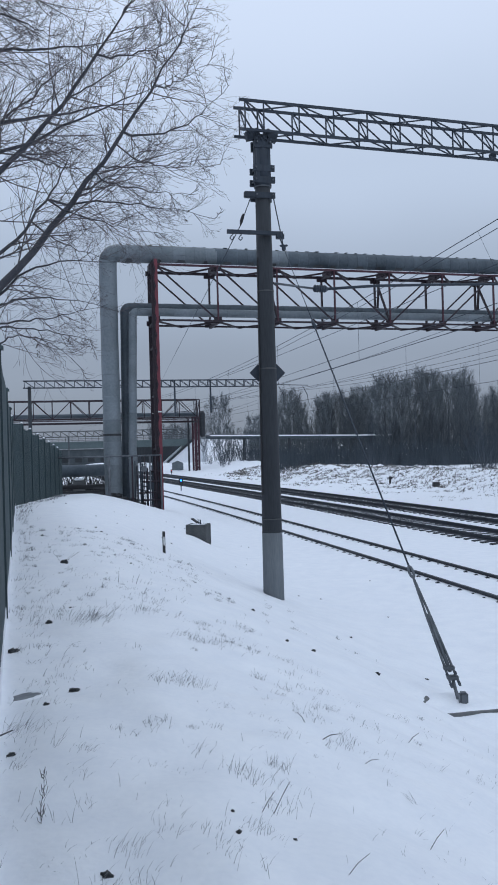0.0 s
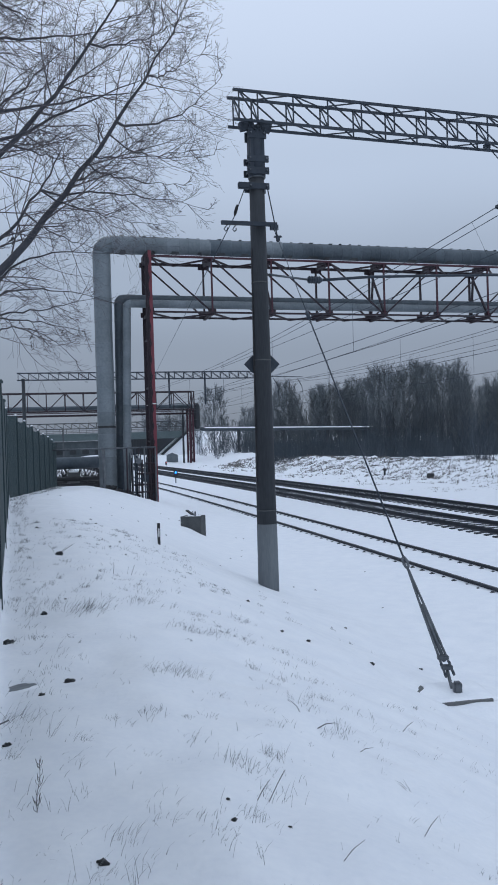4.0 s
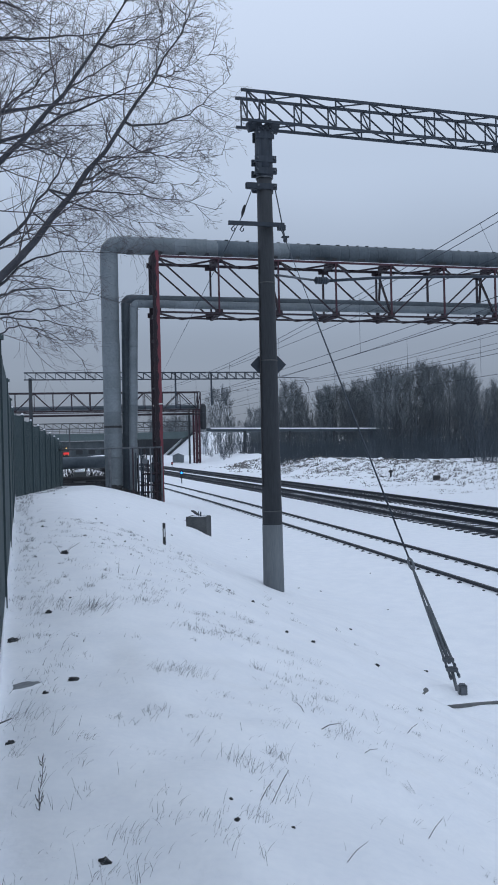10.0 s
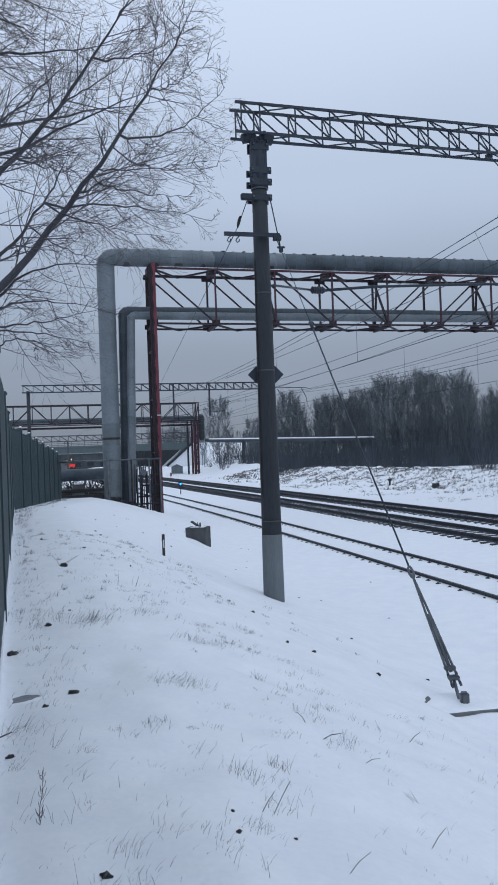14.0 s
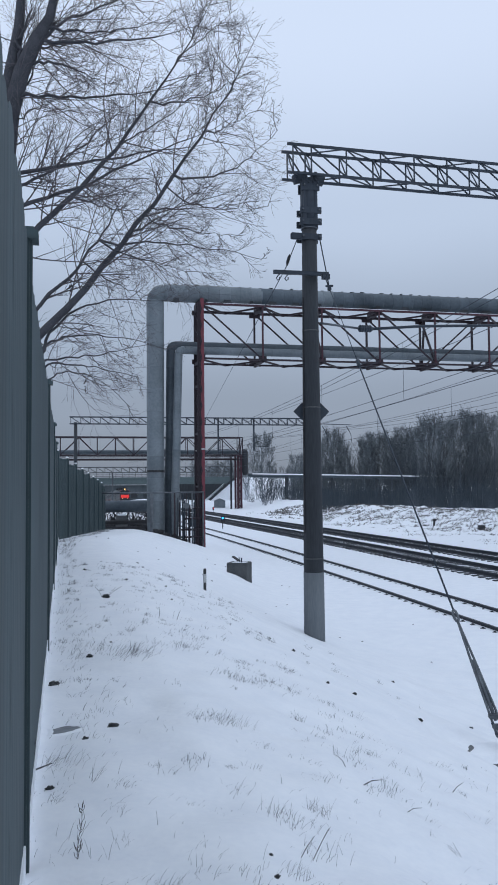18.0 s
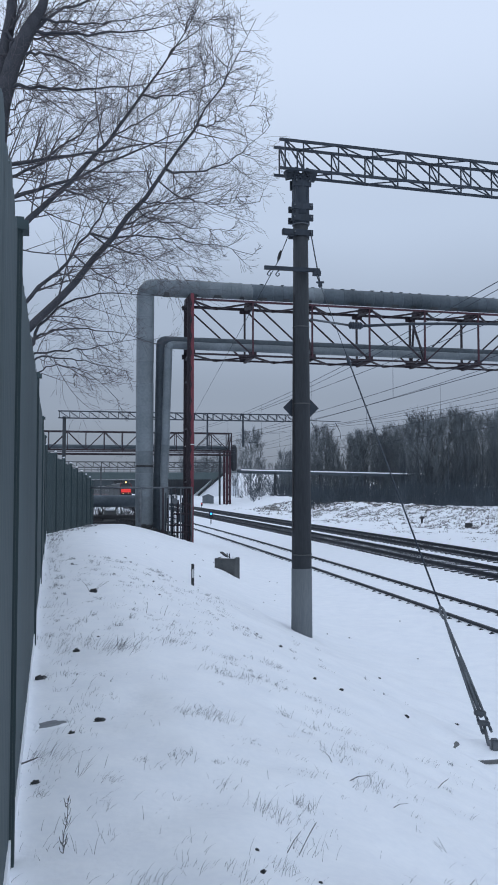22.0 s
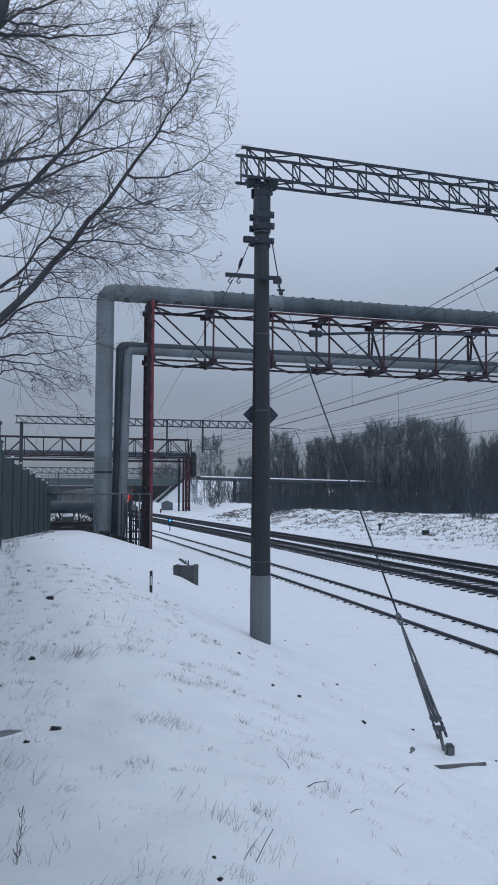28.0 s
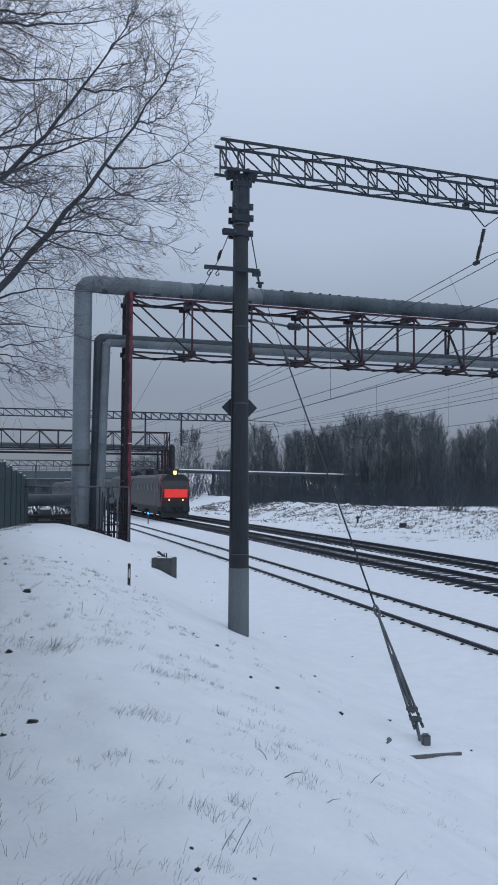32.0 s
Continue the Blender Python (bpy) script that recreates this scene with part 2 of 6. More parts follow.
def mesh_of(name, bm, material, smooth=False):
    me = bpy.data.meshes.new(name)
    bmesh.ops.recalc_face_normals(bm, faces=bm.faces)
    bm.to_mesh(me)
    bm.free()
    me.materials.append(material)
    if smooth:
        for p in me.polygons:
            p.use_smooth = True
    return me


def part(name, bm, material, parent=None, label="", smooth=False, m=None):
    ob = new(name, mesh_of(name, bm, material, smooth))
    if parent:
        ob.parent = parent
    if m:
        ob.matrix_basis = m
    if label:
        tagged(ob, label)
    return ob


def put(name, me, parent, m):
    """One more object on a shared mesh."""
    ob = new(name, me)
    ob.parent = parent
    ob.matrix_basis = m
    return ob


def thing(name, label, category, m=None, group="", kind=""):
    e = new(name)
    e.empty_display_size = 0.2
    if m:
        e.matrix_basis = m
    return tagged(e, label, category, group, kind)


def bar(name, p, q, w, h, material, parent, label=""):
    bm = bmesh.new()
    beam(bm, p, q, w, h)
    return part(name, bm, material, parent, label)


def rod(name, pts, r, material, parent, seg=8, label="", smooth=True):
    bm = bmesh.new()
    tube(bm, pts, r, seg)
    return part(name, bm, material, parent, label, smooth)


def block(name, c, s, material, parent, label="", bevel=0.0, m=None):
    bm = bmesh.new()
    box(bm, c, s, m)
    if bevel:
        bmesh.ops.bevel(bm, geom=bm.edges[:], offset=bevel, segments=2, affect="EDGES")
    return part(name, bm, material, parent, label)


def sstep(a, b, v):
    t = max(0.0, min(1.0, (v - a) / (b - a)))
    return t * t * (3 - 2 * t)


# ---- plan: the tracks run away to the left; u is the distance across them from the eye ----
SLOPE = 0.254


def bend(y):
    return 0.0 if y < 20 else (0.035 * (y - 20) ** 2 / 100 if y < 70 else 0.035 * (y - 45))


def track_x(u, y):
    return u - SLOPE * y - bend(y)


def level(y):
    """Height of the rail heads: level near, falling gently far away."""
    y = min(max(y, -60), 700)
    return -0.004 * y - 0.010 * max(0, y - 150)


def heading(y):
    """Turn of the tracks, degrees about z."""
    s = SLOPE + (0 if y < 20 else min(0.035, 0.0007 * (y - 20)))
    return math.degrees(math.atan(s))


SIDING, MAIN_NEAR, MAIN_FAR = 11.05, 17.5, 21.5


def ground_z(x, y):
    yy = min(max(y, -40), 700)
    u = x + SLOPE * yy + bend(yy)
    base = level(yy) - 0.15
    top = 2.05 - 0.006 * max(yy, 0) if yy < 24 else (1.906 - 0.0374 * (yy - 24) if yy < 45 else max(1.12 - 0.035 * (yy - 45), base + 0.05))
    shift = 2.2 * sstep(25, 42, yy)
    s = max(0.0, min(1.0, (u - 0.6 - shift) / 6.4))
    f = (0.5 * (1 - s) + 0.5 * (1 - s * s * (3 - 2 * s))) ** 1.15
    z = base + (top - base) * f
    # trodden snow lies a little higher along the tracks
    z -= 0.06 * sstep(14.4, 15.9, u) * (1 - sstep(23.1, 24.6, u))
    z += 0.065 * sstep(8.8, 9.8, u) * (1 - sstep(12.4, 13.4, u))
    # a trodden pad round the anchor slab
    pad = math.exp(-(((x - 2.5) / 0.85) ** 4 + ((y - 9.35) / 0.7) ** 4))
    z += (0.39 - z) * pad
    # a low weedy bank beyond the main tracks
    bank = sstep(30.5, 39.5, u) * (1.35 + 0.22 * math.sin(yy * 0.05)) - 0.5 * sstep(41, 52, u)
    z += bank
    # a drift against the concrete box
    z += 0.22 * math.exp(-(((x + 2.1) / 0.75) ** 2 + ((y - 28.0) / 0.6) ** 2))
    # behind its crest the ground falls to the thicket
    z -= 2.0 * sstep(112, 126, yy) * sstep(3.5, 9.0, x) * (1 - sstep(230, 320, yy))
    near = math.exp(-(x * x + yy * yy) / 900.0)
    z += 0.08 * near * (noise.noise(Vector((x * 0.55, y * 0.55, 0))) + 0.6 * noise.noise(Vector((x * 1.5, y * 1.5, 3))) + 0.32 * noise.noise(Vector((x * 3.6, y * 3.6, 5)))) * (1 - sstep(6.5, 9.0, u))
    if u > 31:
        z += sstep(31, 36, u) * (0.30 * noise.noise(Vector((x * 0.35, y * 0.35, 7))) + 0.34 * noise.noise(Vector((x * 1.1, y * 1.1, 9))) + 0.16 * noise.noise(Vector((x * 2.3, y * 2.3, 11))))
    return z


def build_ground():
    ys = [-400, -150, -60, -25, -10, -4, 0]
    y = 1.2
    ys.append(0.7)
    while y < 5000:
        ys.append(y)
        y += max(0.07, 0.014 * y)
    us = [-2500, -900, -350, -150, -70, -35, -18, -10, -6, -4, -3]
    u = -2.4
    while u < 60:
        us.append(u)
        u += 0.08 if u < 3.2 else 0.14 if u < 9 else (0.5 if u < 30 else 0.6)
    us += [64, 70, 80, 95, 120, 160, 240, 400, 800, 2500]
    verts, faces = [], []
    for y in ys:
        yy = min(y, 700)
        off = SLOPE * min(max(yy, -40), 700) + bend(yy)
        for u in us:
            verts.append((u - off, y, ground_z(u - off, y)))
    n = len(us)
    for j in range(len(ys) - 1):
        for i in range(n - 1):
            a = j * n + i
            faces.append((a, a + 1, a + n + 1, a + n))
    me = bpy.data.meshes.new("ground")
    me.from_pydata(verts, [], faces)
    me.materials.append(SNOW)
    me.polygons.foreach_set("use_smooth", [True] * len(faces))
    tagged(new("ground", me), "snow-covered ground sloping from a fence down to the tracks", "ground", kind="structure")


build_ground()


# ---- tracks ----
RAIL_PROFILE = [(-0.085, -0.20), (0.085, -0.20), (0.085, -0.165), (0.012, -0.14), (0.012, -0.045), (0.037, -0.035), (0.037, 0.0), (-0.037, 0.0), (-0.037, -0.035), (-0.012, -0.045), (-0.012, -0.14), (-0.085, -0.165)]


def run_of(u, y0, y1, step, dz=0.0):
    n = max(2, int((y1 - y0) / step) + 1)
    return [(track_x(u, y0 + (y1 - y0) * i / (n - 1)), y0 + (y1 - y0) * i / (n - 1), level(y0 + (y1 - y0) * i / (n - 1)) + dz) for i in range(n)]


def build_track(u, label, buried):
    tr = thing("railway_track", label, "railway track", kind="structure", group="parallel railway tracks")
    for side in (-0.79, 0.79):
        bm = bmesh.new()
        sweep(bm, run_of(u + side, 6, 110, 2.0) + run_of(u + side, 116, 700, 8.0), RAIL_PROFILE)
        part("rail", bm, RAIL, tr)
    rng = random.Random(int(u * 10))
    if not buried:
        for side in (-0.79, 0.79):
            bm = bmesh.new()
            sweep(bm, run_of(u + side, 6, 200, 2.0), [(-0.15, -0.24), (0.15, -0.24), (0.08, -0.155), (-0.08, -0.155)])
            part("ballast_strip", bm, SLEEPER, tr, "dark strip along both sides of the rail")
        bm = bmesh.new()
        sweep(bm, run_of(u, 6, 110, 2.0) + run_of(u, 116, 700, 8.0), [(-1.50, -0.36), (1.50, -0.36), (1.36, -0.222), (0.98, -0.182), (-0.98, -0.182), (-1.36, -0.222)])
        part("snow_bed", bm, SNOW, tr, "packed snow filling the sleeper bays")
    if buried:
        # only the fastenings and sleeper ends beside the rails stand out of the snow
        bm = bmesh.new()
        box(bm, (0, 0, -0.118), (0.12, 0.10, 0.04))
        box(bm, (0.0, 0, -0.09), (0.06, 0.06, 0.03))
        bmesh.ops.bevel(bm, geom=bm.edges[:], offset=0.012, segments=1, affect="EDGES")
        me = mesh_of("fastening", bm, SLEEPER)
        y, n = 11.0, 0
        while n < 140:
            for side in (-0.79, 0.79):
                s = side - 0.16
                put("fastening", me, tr, pose(track_x(u + s, y) + rng.uniform(-0.02, 0.02), y, level(y) + 0.03 - rng.uniform(0.0, 0.02), 0, 0, heading(y)))
            y += 0.545
            n += 1
        far = [(y + i * 0.545) for i in range(150)]
    else:
        bm = bmesh.new()
        box(bm, (0, 0, -0.226), (2.56, 0.22, 0.14))
        bmesh.ops.bevel(bm, geom=bm.edges[:], offset=0.02, segments=1, affect="EDGES")
        me = mesh_of("sleeper", bm, SLEEPER)
        y, n = 20.0, 0
        while n < 280:
            put("sleeper", me, tr, pose(track_x(u, y) + rng.uniform(-0.03, 0.03), y, level(y) + rng.uniform(-0.006, 0.006), 0, 0, heading(y) + rng.uniform(-1.0, 1.0)))
            y += 0.60
            n += 1
        far = [(y + i * 0.6) for i in range(300)]
    bm = bmesh.new()
    for y in far:
        if buried:
            box(bm, (0, 0, -0.085), (1.75, 0.10, 0.02), pose(track_x(u, y), y, level(y), 0, 0, heading(y)))
        else:
            box(bm, (0, 0, -0.237), (2.70, 0.21, 0.13), pose(track_x(u, y), y, level(y), 0, 0, heading(y)))
    tagged(part("distant_sleepers", bm, SLEEPER, tr), kind="stuff")
    return tr


build_track(SIDING, "siding track with dark rails half buried in snow", True)
build_track(MAIN_NEAR, "main line track with dark sleepers showing through snow", False)
build_track(MAIN_FAR, "main line track with dark sleepers showing through snow", False)


# ---- overhead line gantries ----
def lattice_girder(parent, x0, x1, z0, z1, half, bay, mat_c, mat_b, chord=0.07, brace=0.04, first=()):
    """A four-chord lattice beam along x with one falling diagonal in each bay of each face."""
    for y in (-half, half):
        for z in (z0, z1):
            bar("chord", (x0, y, z), (x1, y, z), chord, chord, mat_c, parent)
    xs = [x0 + 0.12] + list(first)
    while xs[-1] + bay < x1:
        xs.append(xs[-1] + bay)
    for i, x in enumerate(xs):
        for y in (-half, half):
            bar("post", (x, y, z0), (x, y, z1), brace, brace, mat_b, parent)
            if i + 1 < len(xs):
                bar("diagonal", (x, y, z1), (xs[i + 1], y, z0), brace, brace, mat_b, parent)
        if i + 1 < len(xs):
            s = half if i % 2 else -half
            for z in (z0, z1):
                bar("lacing", (x, s, z), (xs[i + 1], -s, z), brace * 0.9, brace * 0.9, mat_b, parent)
        bar("cross_brace", (x, -half, z0), (x, half, z1), brace * 0.8, brace * 0.8, mat_b, parent)


def concrete_mast(m, height, r0, r1, label, sleeve=0.0):
    mast = thing("catenary_mast", label, "railway mast", m, group="overhead line masts")
    bm = bmesh.new()
    rr = r0 + (r1 - r0) * sleeve / height
    tube(bm, [(0, 0, sleeve), (0, 0, height * 0.5), (0, 0, height)], [rr, (r0 + r1) / 2, r1], 28)
    part("shaft", bm, POLE_DARK, mast, "dark painted upper shaft", True)
    if sleeve:
        bm = bmesh.new()
        tube(bm, [(0, 0, -0.6), (0, 0, sleeve)], [r0 + 0.004, rr + 0.004], 28)
        part("base_sleeve", bm, POLE_GREY, mast, "bare pale grey concrete base", True)
    return mast


mast = concrete_mast(pose(0.43, 16.6, 0.30, 0, 0, 14.25), 9.62, 0.215, 0.147, "tall tapered concrete mast, dark above and pale grey at the foot", 1.42)


def collar(z, r, w, h):
    bm = bmesh.new()
    tube(bm, [(0, 0, z - h / 2), (0, 0, z + h / 2)], r, 28)
    c = part("clamp_collar", bm, STEEL, mast, smooth=False)
    for y in (-r + 0.03, r - 0.03):
        bar("clamp_channel", (-w, y, z), (w, y, z), 0.05, h, STEEL, c)
    for x in (-w + 0.05, w - 0.05):
        bm = bmesh.new()
        tube(bm, [(x, -r - 0.04, z), (x, r + 0.04, z)], 0.018, 6)
        part("bolt", bm, GALV, c)


for z, r, w, h in ((9.44, 0.170, 0.19, 0.20), (8.92, 0.172, 0.225, 0.13), (8.68, 0.172, 0.23, 0.13), (8.36, 0.170, 0.225, 0.12)):
    collar(z, r, w, h)
for z, r, mm in ((8.56, 0.176, GALV), (7.60, 0.168, GALV), (6.40, 0.176, DAMP_CONCRETE), (4.80, 0.187, DAMP_CONCRETE), (1.70, 0.2075, DAMP_CONCRETE)):
    bm = bmesh.new()
    tube(bm, [(0, 0, z - 0.012), (0, 0, z + 0.012)], r, 28)
    part("band", bm, mm, mast)
# the steel head cage that holds the beam
bm = bmesh.new()
tube(bm, [(0, 0, 8.57), (0, 0, 9.60)], [0.168, 0.165], 28)
part("head_sleeve", bm, STEEL, mast, "dark steel sleeve round the top", True)
for k in range(4):
    a = math.pi / 4 + k * math.pi / 2
    bar("head_angle", (0.165 * math.cos(a), 0.165 * math.sin(a), 8.62), (0.165 * math.cos(a), 0.165 * math.sin(a), 9.74), 0.06, 0.06, STEEL, mast)
for k in range(7):
    block("head_bolt", (-0.15 + 0.05 * k, -0.2, 9.50 + 0.05 * (k % 2)), (0.03, 0.04, 0.03), STEEL, mast)
# the side bracket with its two hooks
bar("bracket_arm", (-0.83, -0.22, 7.56), (0.34, -0.22, 7.56), 0.07, 0.075, STEEL, mast)
for x in (-0.74, -0.56):
    rod("hook", [(x + 0.05, -0.22, 7.53), (x, -0.22, 7.48), (x - 0.035, -0.22, 7.43), (x, -0.22, 7.39), (x + 0.04, -0.22, 7.42), (x + 0.035, -0.22, 7.46)], 0.012, STEEL, mast, 6)
block("bracket_plate", (-0.30, -0.12, 8.36), (0.26, 0.10, 0.13), STEEL, mast, bevel=0.015)
block("bracket_clip", (0.28, -0.22, 7.50), (0.16, 0.09, 0.10), STEEL, mast)
# two diamond number boards, seen edge on
for s in (-1, 1):
    bm = bmesh.new()
    box(bm, (0, 0, 0), (0.26, 0.012, 0.26), pose(s * 0.20, 0.02, 4.72, 0, 45, 0))
    part("diamond_plate", bm, STEEL, mast, "dark diamond-shaped metal plate")
bm = bmesh.new()
tube(bm, [(-0.17, -0.05, 7.1), (-0.19, -0.06, 5.0), (-0.2, -0.07, 2.2)], 0.014, 6)
part("earth_cable", bm, BLACK, mast)
for x in (-0.16, 0.16):
    bar("saddle_post", (x, 0, 9.55), (x * 1.3, 0, 9.72), 0.12, 0.30, STEEL, mast)

gantry = thing("gantry_beam", "dark steel lattice beam spanning the tracks on concrete masts", "railway gantry", pose(0.43, 16.6, 0.26, 0, 0, 17.0), group="overhead line gantries")
lattice_girder(gantry, -0.52, 22.9, 9.70, 10.30, 0.21, 0.775, STEEL, STEEL, 0.050, 0.026, first=(0.0,))
concrete_mast(pose(0.43 + 22.4 * 0.956, 16.6 + 22.4 * 0.292, -0.3, 0, 0, 17), 10.2, 0.215, 0.165, "tall tapered dark concrete mast beyond the main tracks")


def insulator(u_local, z_top, parent):
    """A V hanger and a string of two long ribbed insulators."""
    ins = thing("insulator_string", "dark ribbed suspension insulator hanging from the gantry beam", "insulator", parent.matrix_basis @ pose(u_local, 0, z_top), group="suspension insulators")
    rod("hanger_rod", [(-0.55, -0.1, 0.0), (0, 0, -0.42)], 0.014, STEEL, ins, 6)
    rod("hanger_rod", [(0.55, -0.1, 0.0), (0, 0, -0.42)], 0.014, STEEL, ins, 6)
    block("hanger_clip", (-0.58, -0.1, 0.0), (0.14, 0.09, 0.08), STEEL, ins)
    tilt = Matrix.Translation((0, 0, -0.42)) @ pose(0, 0, 0, 0, 15, 0)
    z = 0.0
    for k in range(2):
        bm = bmesh.new()
        pts, rad = [], []
        for i in range(8):
            pts += [(0, 0, z - 0.06 - i * 0.042), (0, 0, z - 0.066 - i * 0.042), (0, 0, z - 0.085 - i * 0.042)]
            rad += [0.030, 0.050, 0.030]
        tube(bm, pts, rad, 10)
        part("insulator", bm, BLACK, ins, smooth=True, m=tilt)
        z -= 0.44
        bm = bmesh.new()
        box(bm, (0, 0, z + 0.03), (0.04, 0.04, 0.16))
        part("link", bm, STEEL, ins, m=tilt)
    bm = bmesh.new()
    box(bm, (0, 0, z - 0.03), (0.10, 0.20, 0.09))
    bmesh.ops.bevel(bm, geom=bm.edges[:], offset=0.02, segments=2, affect="EDGES")
    part("wire_clamp", bm, STEEL, ins, m=tilt)
    return ins


for s in (6.05, 12.7, 16.5):
    insulator(s, 9.66, gantry)

# the lower cross-span between the two masts, with a barrel insulator at the near end
cross = thing("cross_span", "dark cross-span cable between masts with a barrel insulator", "overhead cable", pose(0.43, 16.6, 0, 0, 0, 17.0))


def cross_z(s):
    return 6.82 + 0.33 * (1 - ((s - 11.5) / 10.4) ** 2)


rod("tie_rod", [(0.19, -0.05, 6.87), (1.08, 0, 6.80)], 0.024, GALV, cross, 8, "pale steel tie rod")
bm = bmesh.new()
pts, rad = [(1.06, 0, 6.80)], [0.03]
for i in range(5):
    pts += [(1.09 + i * 0.055, 0, 6.80), (1.105 + i * 0.055, 0, 6.80), (1.12 + i * 0.055, 0, 6.80)]
    rad += [0.072, 0.082, 0.072]
tube(bm, pts + [(1.40, 0, 6.80)], rad + [0.03], 12)
part("barrel_insulator", bm, STEEL, cross)
rod("cable", [(1.37, 0, 6.80)] + [(s, 0, cross_z(s)) for s in (2.5, 4, 5.5, 7, 9, 11.5, 14, 17, 20, 22.3)], 0.031, STEEL, cross, 8)

# the stay from the mast down to its ground anchor
stay = thing("guy_wire", "taut steel guy wire with turnbuckles and a ground anchor", "guy wire")
TOP, FOOT = Vector((0.80, 15.9, 7.42)), Vector((2.43, 9.42, 0.40))
way = (FOOT - TOP).normalized()
length = (FOOT - TOP).length
rod("upper_wire", [TOP, TOP + way * (length * 0.25)], 0.0075, STEEL, stay, 6)
rod("wire", [TOP + way * (length * 0.25), TOP + way * (length * 0.795)], 0.0145, STEEL, stay, 6)
rod("wire_clamp", [TOP + way * (length * 0.243), TOP + way * (length * 0.262)], 0.034, STEEL, stay, 8)
for p in ((0.64, 16.45, 8.62), (0.74, 16.45, 7.80)):
    rod("link_rod", [p, TOP], 0.013, STEEL, stay, 6)
block("link_plate", TOP, (0.08, 0.06, 0.11), STEEL, stay, bevel=0.015)
block("link_pin", TOP + Vector((0, 0, 0.05)), (0.16, 0.04, 0.04), STEEL, stay, bevel=0.01)
side = way.cross(Vector((0, 1, 0))).normalized()
a = TOP + way * (length * 0.795)
bm = bmesh.new()
tube(bm, [a + side * 0.027 * math.sin(k) + way * (0.09 - 0.09 * math.cos(k)) for k in [i * math.pi / 8 for i in range(17)]], 0.017, 6)
part("ring", bm, GALV, stay)
b = a + way * (length * 0.160)
for s in (-1, 1):
    rod("turnbuckle_rod", [a + way * 0.15, a + way * 0.8 + side * 0.025 * s, b + side * 0.045 * s, b + side * 0.05 * s + way * 0.2], 0.017, GALV, stay, 6)
rod("centre_rod", [a + way * 0.75, b], 0.024, GALV, stay, 8)
for k in (0.0, 0.13):
    block("cross_plate", b + way * (k - 0.05), (0.135, 0.08, 0.055), GALV, stay, bevel=0.01)
    for s in (-1, 1):
        bm = bmesh.new()
        tube(bm, [b + side * 0.05 * s + way * (k + 0.02), b + side * 0.05 * s + way * (k + 0.05)], 0.020, 6)
        part("nut", bm, STEEL, stay)
rod("anchor_rod", [b + way * 0.05, FOOT - Vector((0, 0, 0.2))], 0.021, GALV, stay, 8)
block("anchor_eye", FOOT + Vector((0.0, 0, 0.06)), (0.10, 0.10, 0.19), GALV, stay, bevel=0.02)

# ---- pipe bridge ----
PB = pose(-5.18, 45.0, 0.0, 0, 0, 15.5)
bridge_truss = thing("pipe_bridge", "red and maroon steel truss carrying heating pipes over the tracks", "pipe bridge", PB)
NB, BAY, ZB, ZT, HW = 8, 3.51, 10.60, 13.66, 1.05
for y in (-HW, HW):
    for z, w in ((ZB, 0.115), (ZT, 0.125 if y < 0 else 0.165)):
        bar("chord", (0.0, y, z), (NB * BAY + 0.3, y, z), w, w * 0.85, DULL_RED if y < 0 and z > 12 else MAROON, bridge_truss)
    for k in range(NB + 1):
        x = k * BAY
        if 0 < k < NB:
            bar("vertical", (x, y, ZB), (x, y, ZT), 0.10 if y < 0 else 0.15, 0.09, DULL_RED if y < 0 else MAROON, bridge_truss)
        for z in (ZB, ZT):
            bm = bmesh.new()
            box(bm, (x, y + (0.08 if y < 0 else -0.08), z + (0.10 if z < 12 else -0.10)), (0.46, 0.03, 0.28) if y < 0 or k == 0 else (0.66, 0.03, 0.36))
            part("gusset_plate", bm, MAROON, bridge_truss)
        if k < NB:
            up = k >= NB // 2
            bar("diagonal", (x, y, ZB if up else ZT), (x + BAY, y, ZT if up else ZB), 0.088, 0.08, MAROON, bridge_truss)
for k in range(NB + 1):
    x = k * BAY
    for z in (ZB - 0.06, ZT - 0.06):
        bar("cross_beam", (x, -HW, z), (x, HW, z), 0.14, 0.16, MAROON, bridge_truss)
        if k < NB:
            bar("lateral_brace", (x, -HW, z), (x + BAY / 2, HW, z), 0.10, 0.09, MAROON, bridge_truss)
            bar("lateral_brace", (x + BAY / 2, HW, z), (x + BAY, -HW, z), 0.10, 0.09, MAROON, bridge_truss)
    bar("pipe_stool", (x, -0.35, ZT + 0.02), (x, 0.35, ZT + 0.02), 0.4, 0.34, MAROON, bridge_truss)
# sway braces across the section at every second frame, and snow lying on the near top chord
for k in (2, 4, 6):
    x = k * BAY
    bar("sway_brace", (x + 0.06, HW - 0.1, ZT - 0.1), (x, -HW + 0.1, ZB + 0.2), 0.11, 0.10, MAROON, bridge_truss)
    bar("sway_brace", (x + 0.30, HW, ZT - 0.1), (x + 0.08, HW, ZB + 0.2), 0.13, 0.10, MAROON, bridge_truss)
bar("chord_snow", (0.3, -HW, ZT + 0.065), (NB * BAY, -HW, ZT + 0.065), 0.11, 0.03, SNOW, bridge_truss, "thin line of snow on the chord")
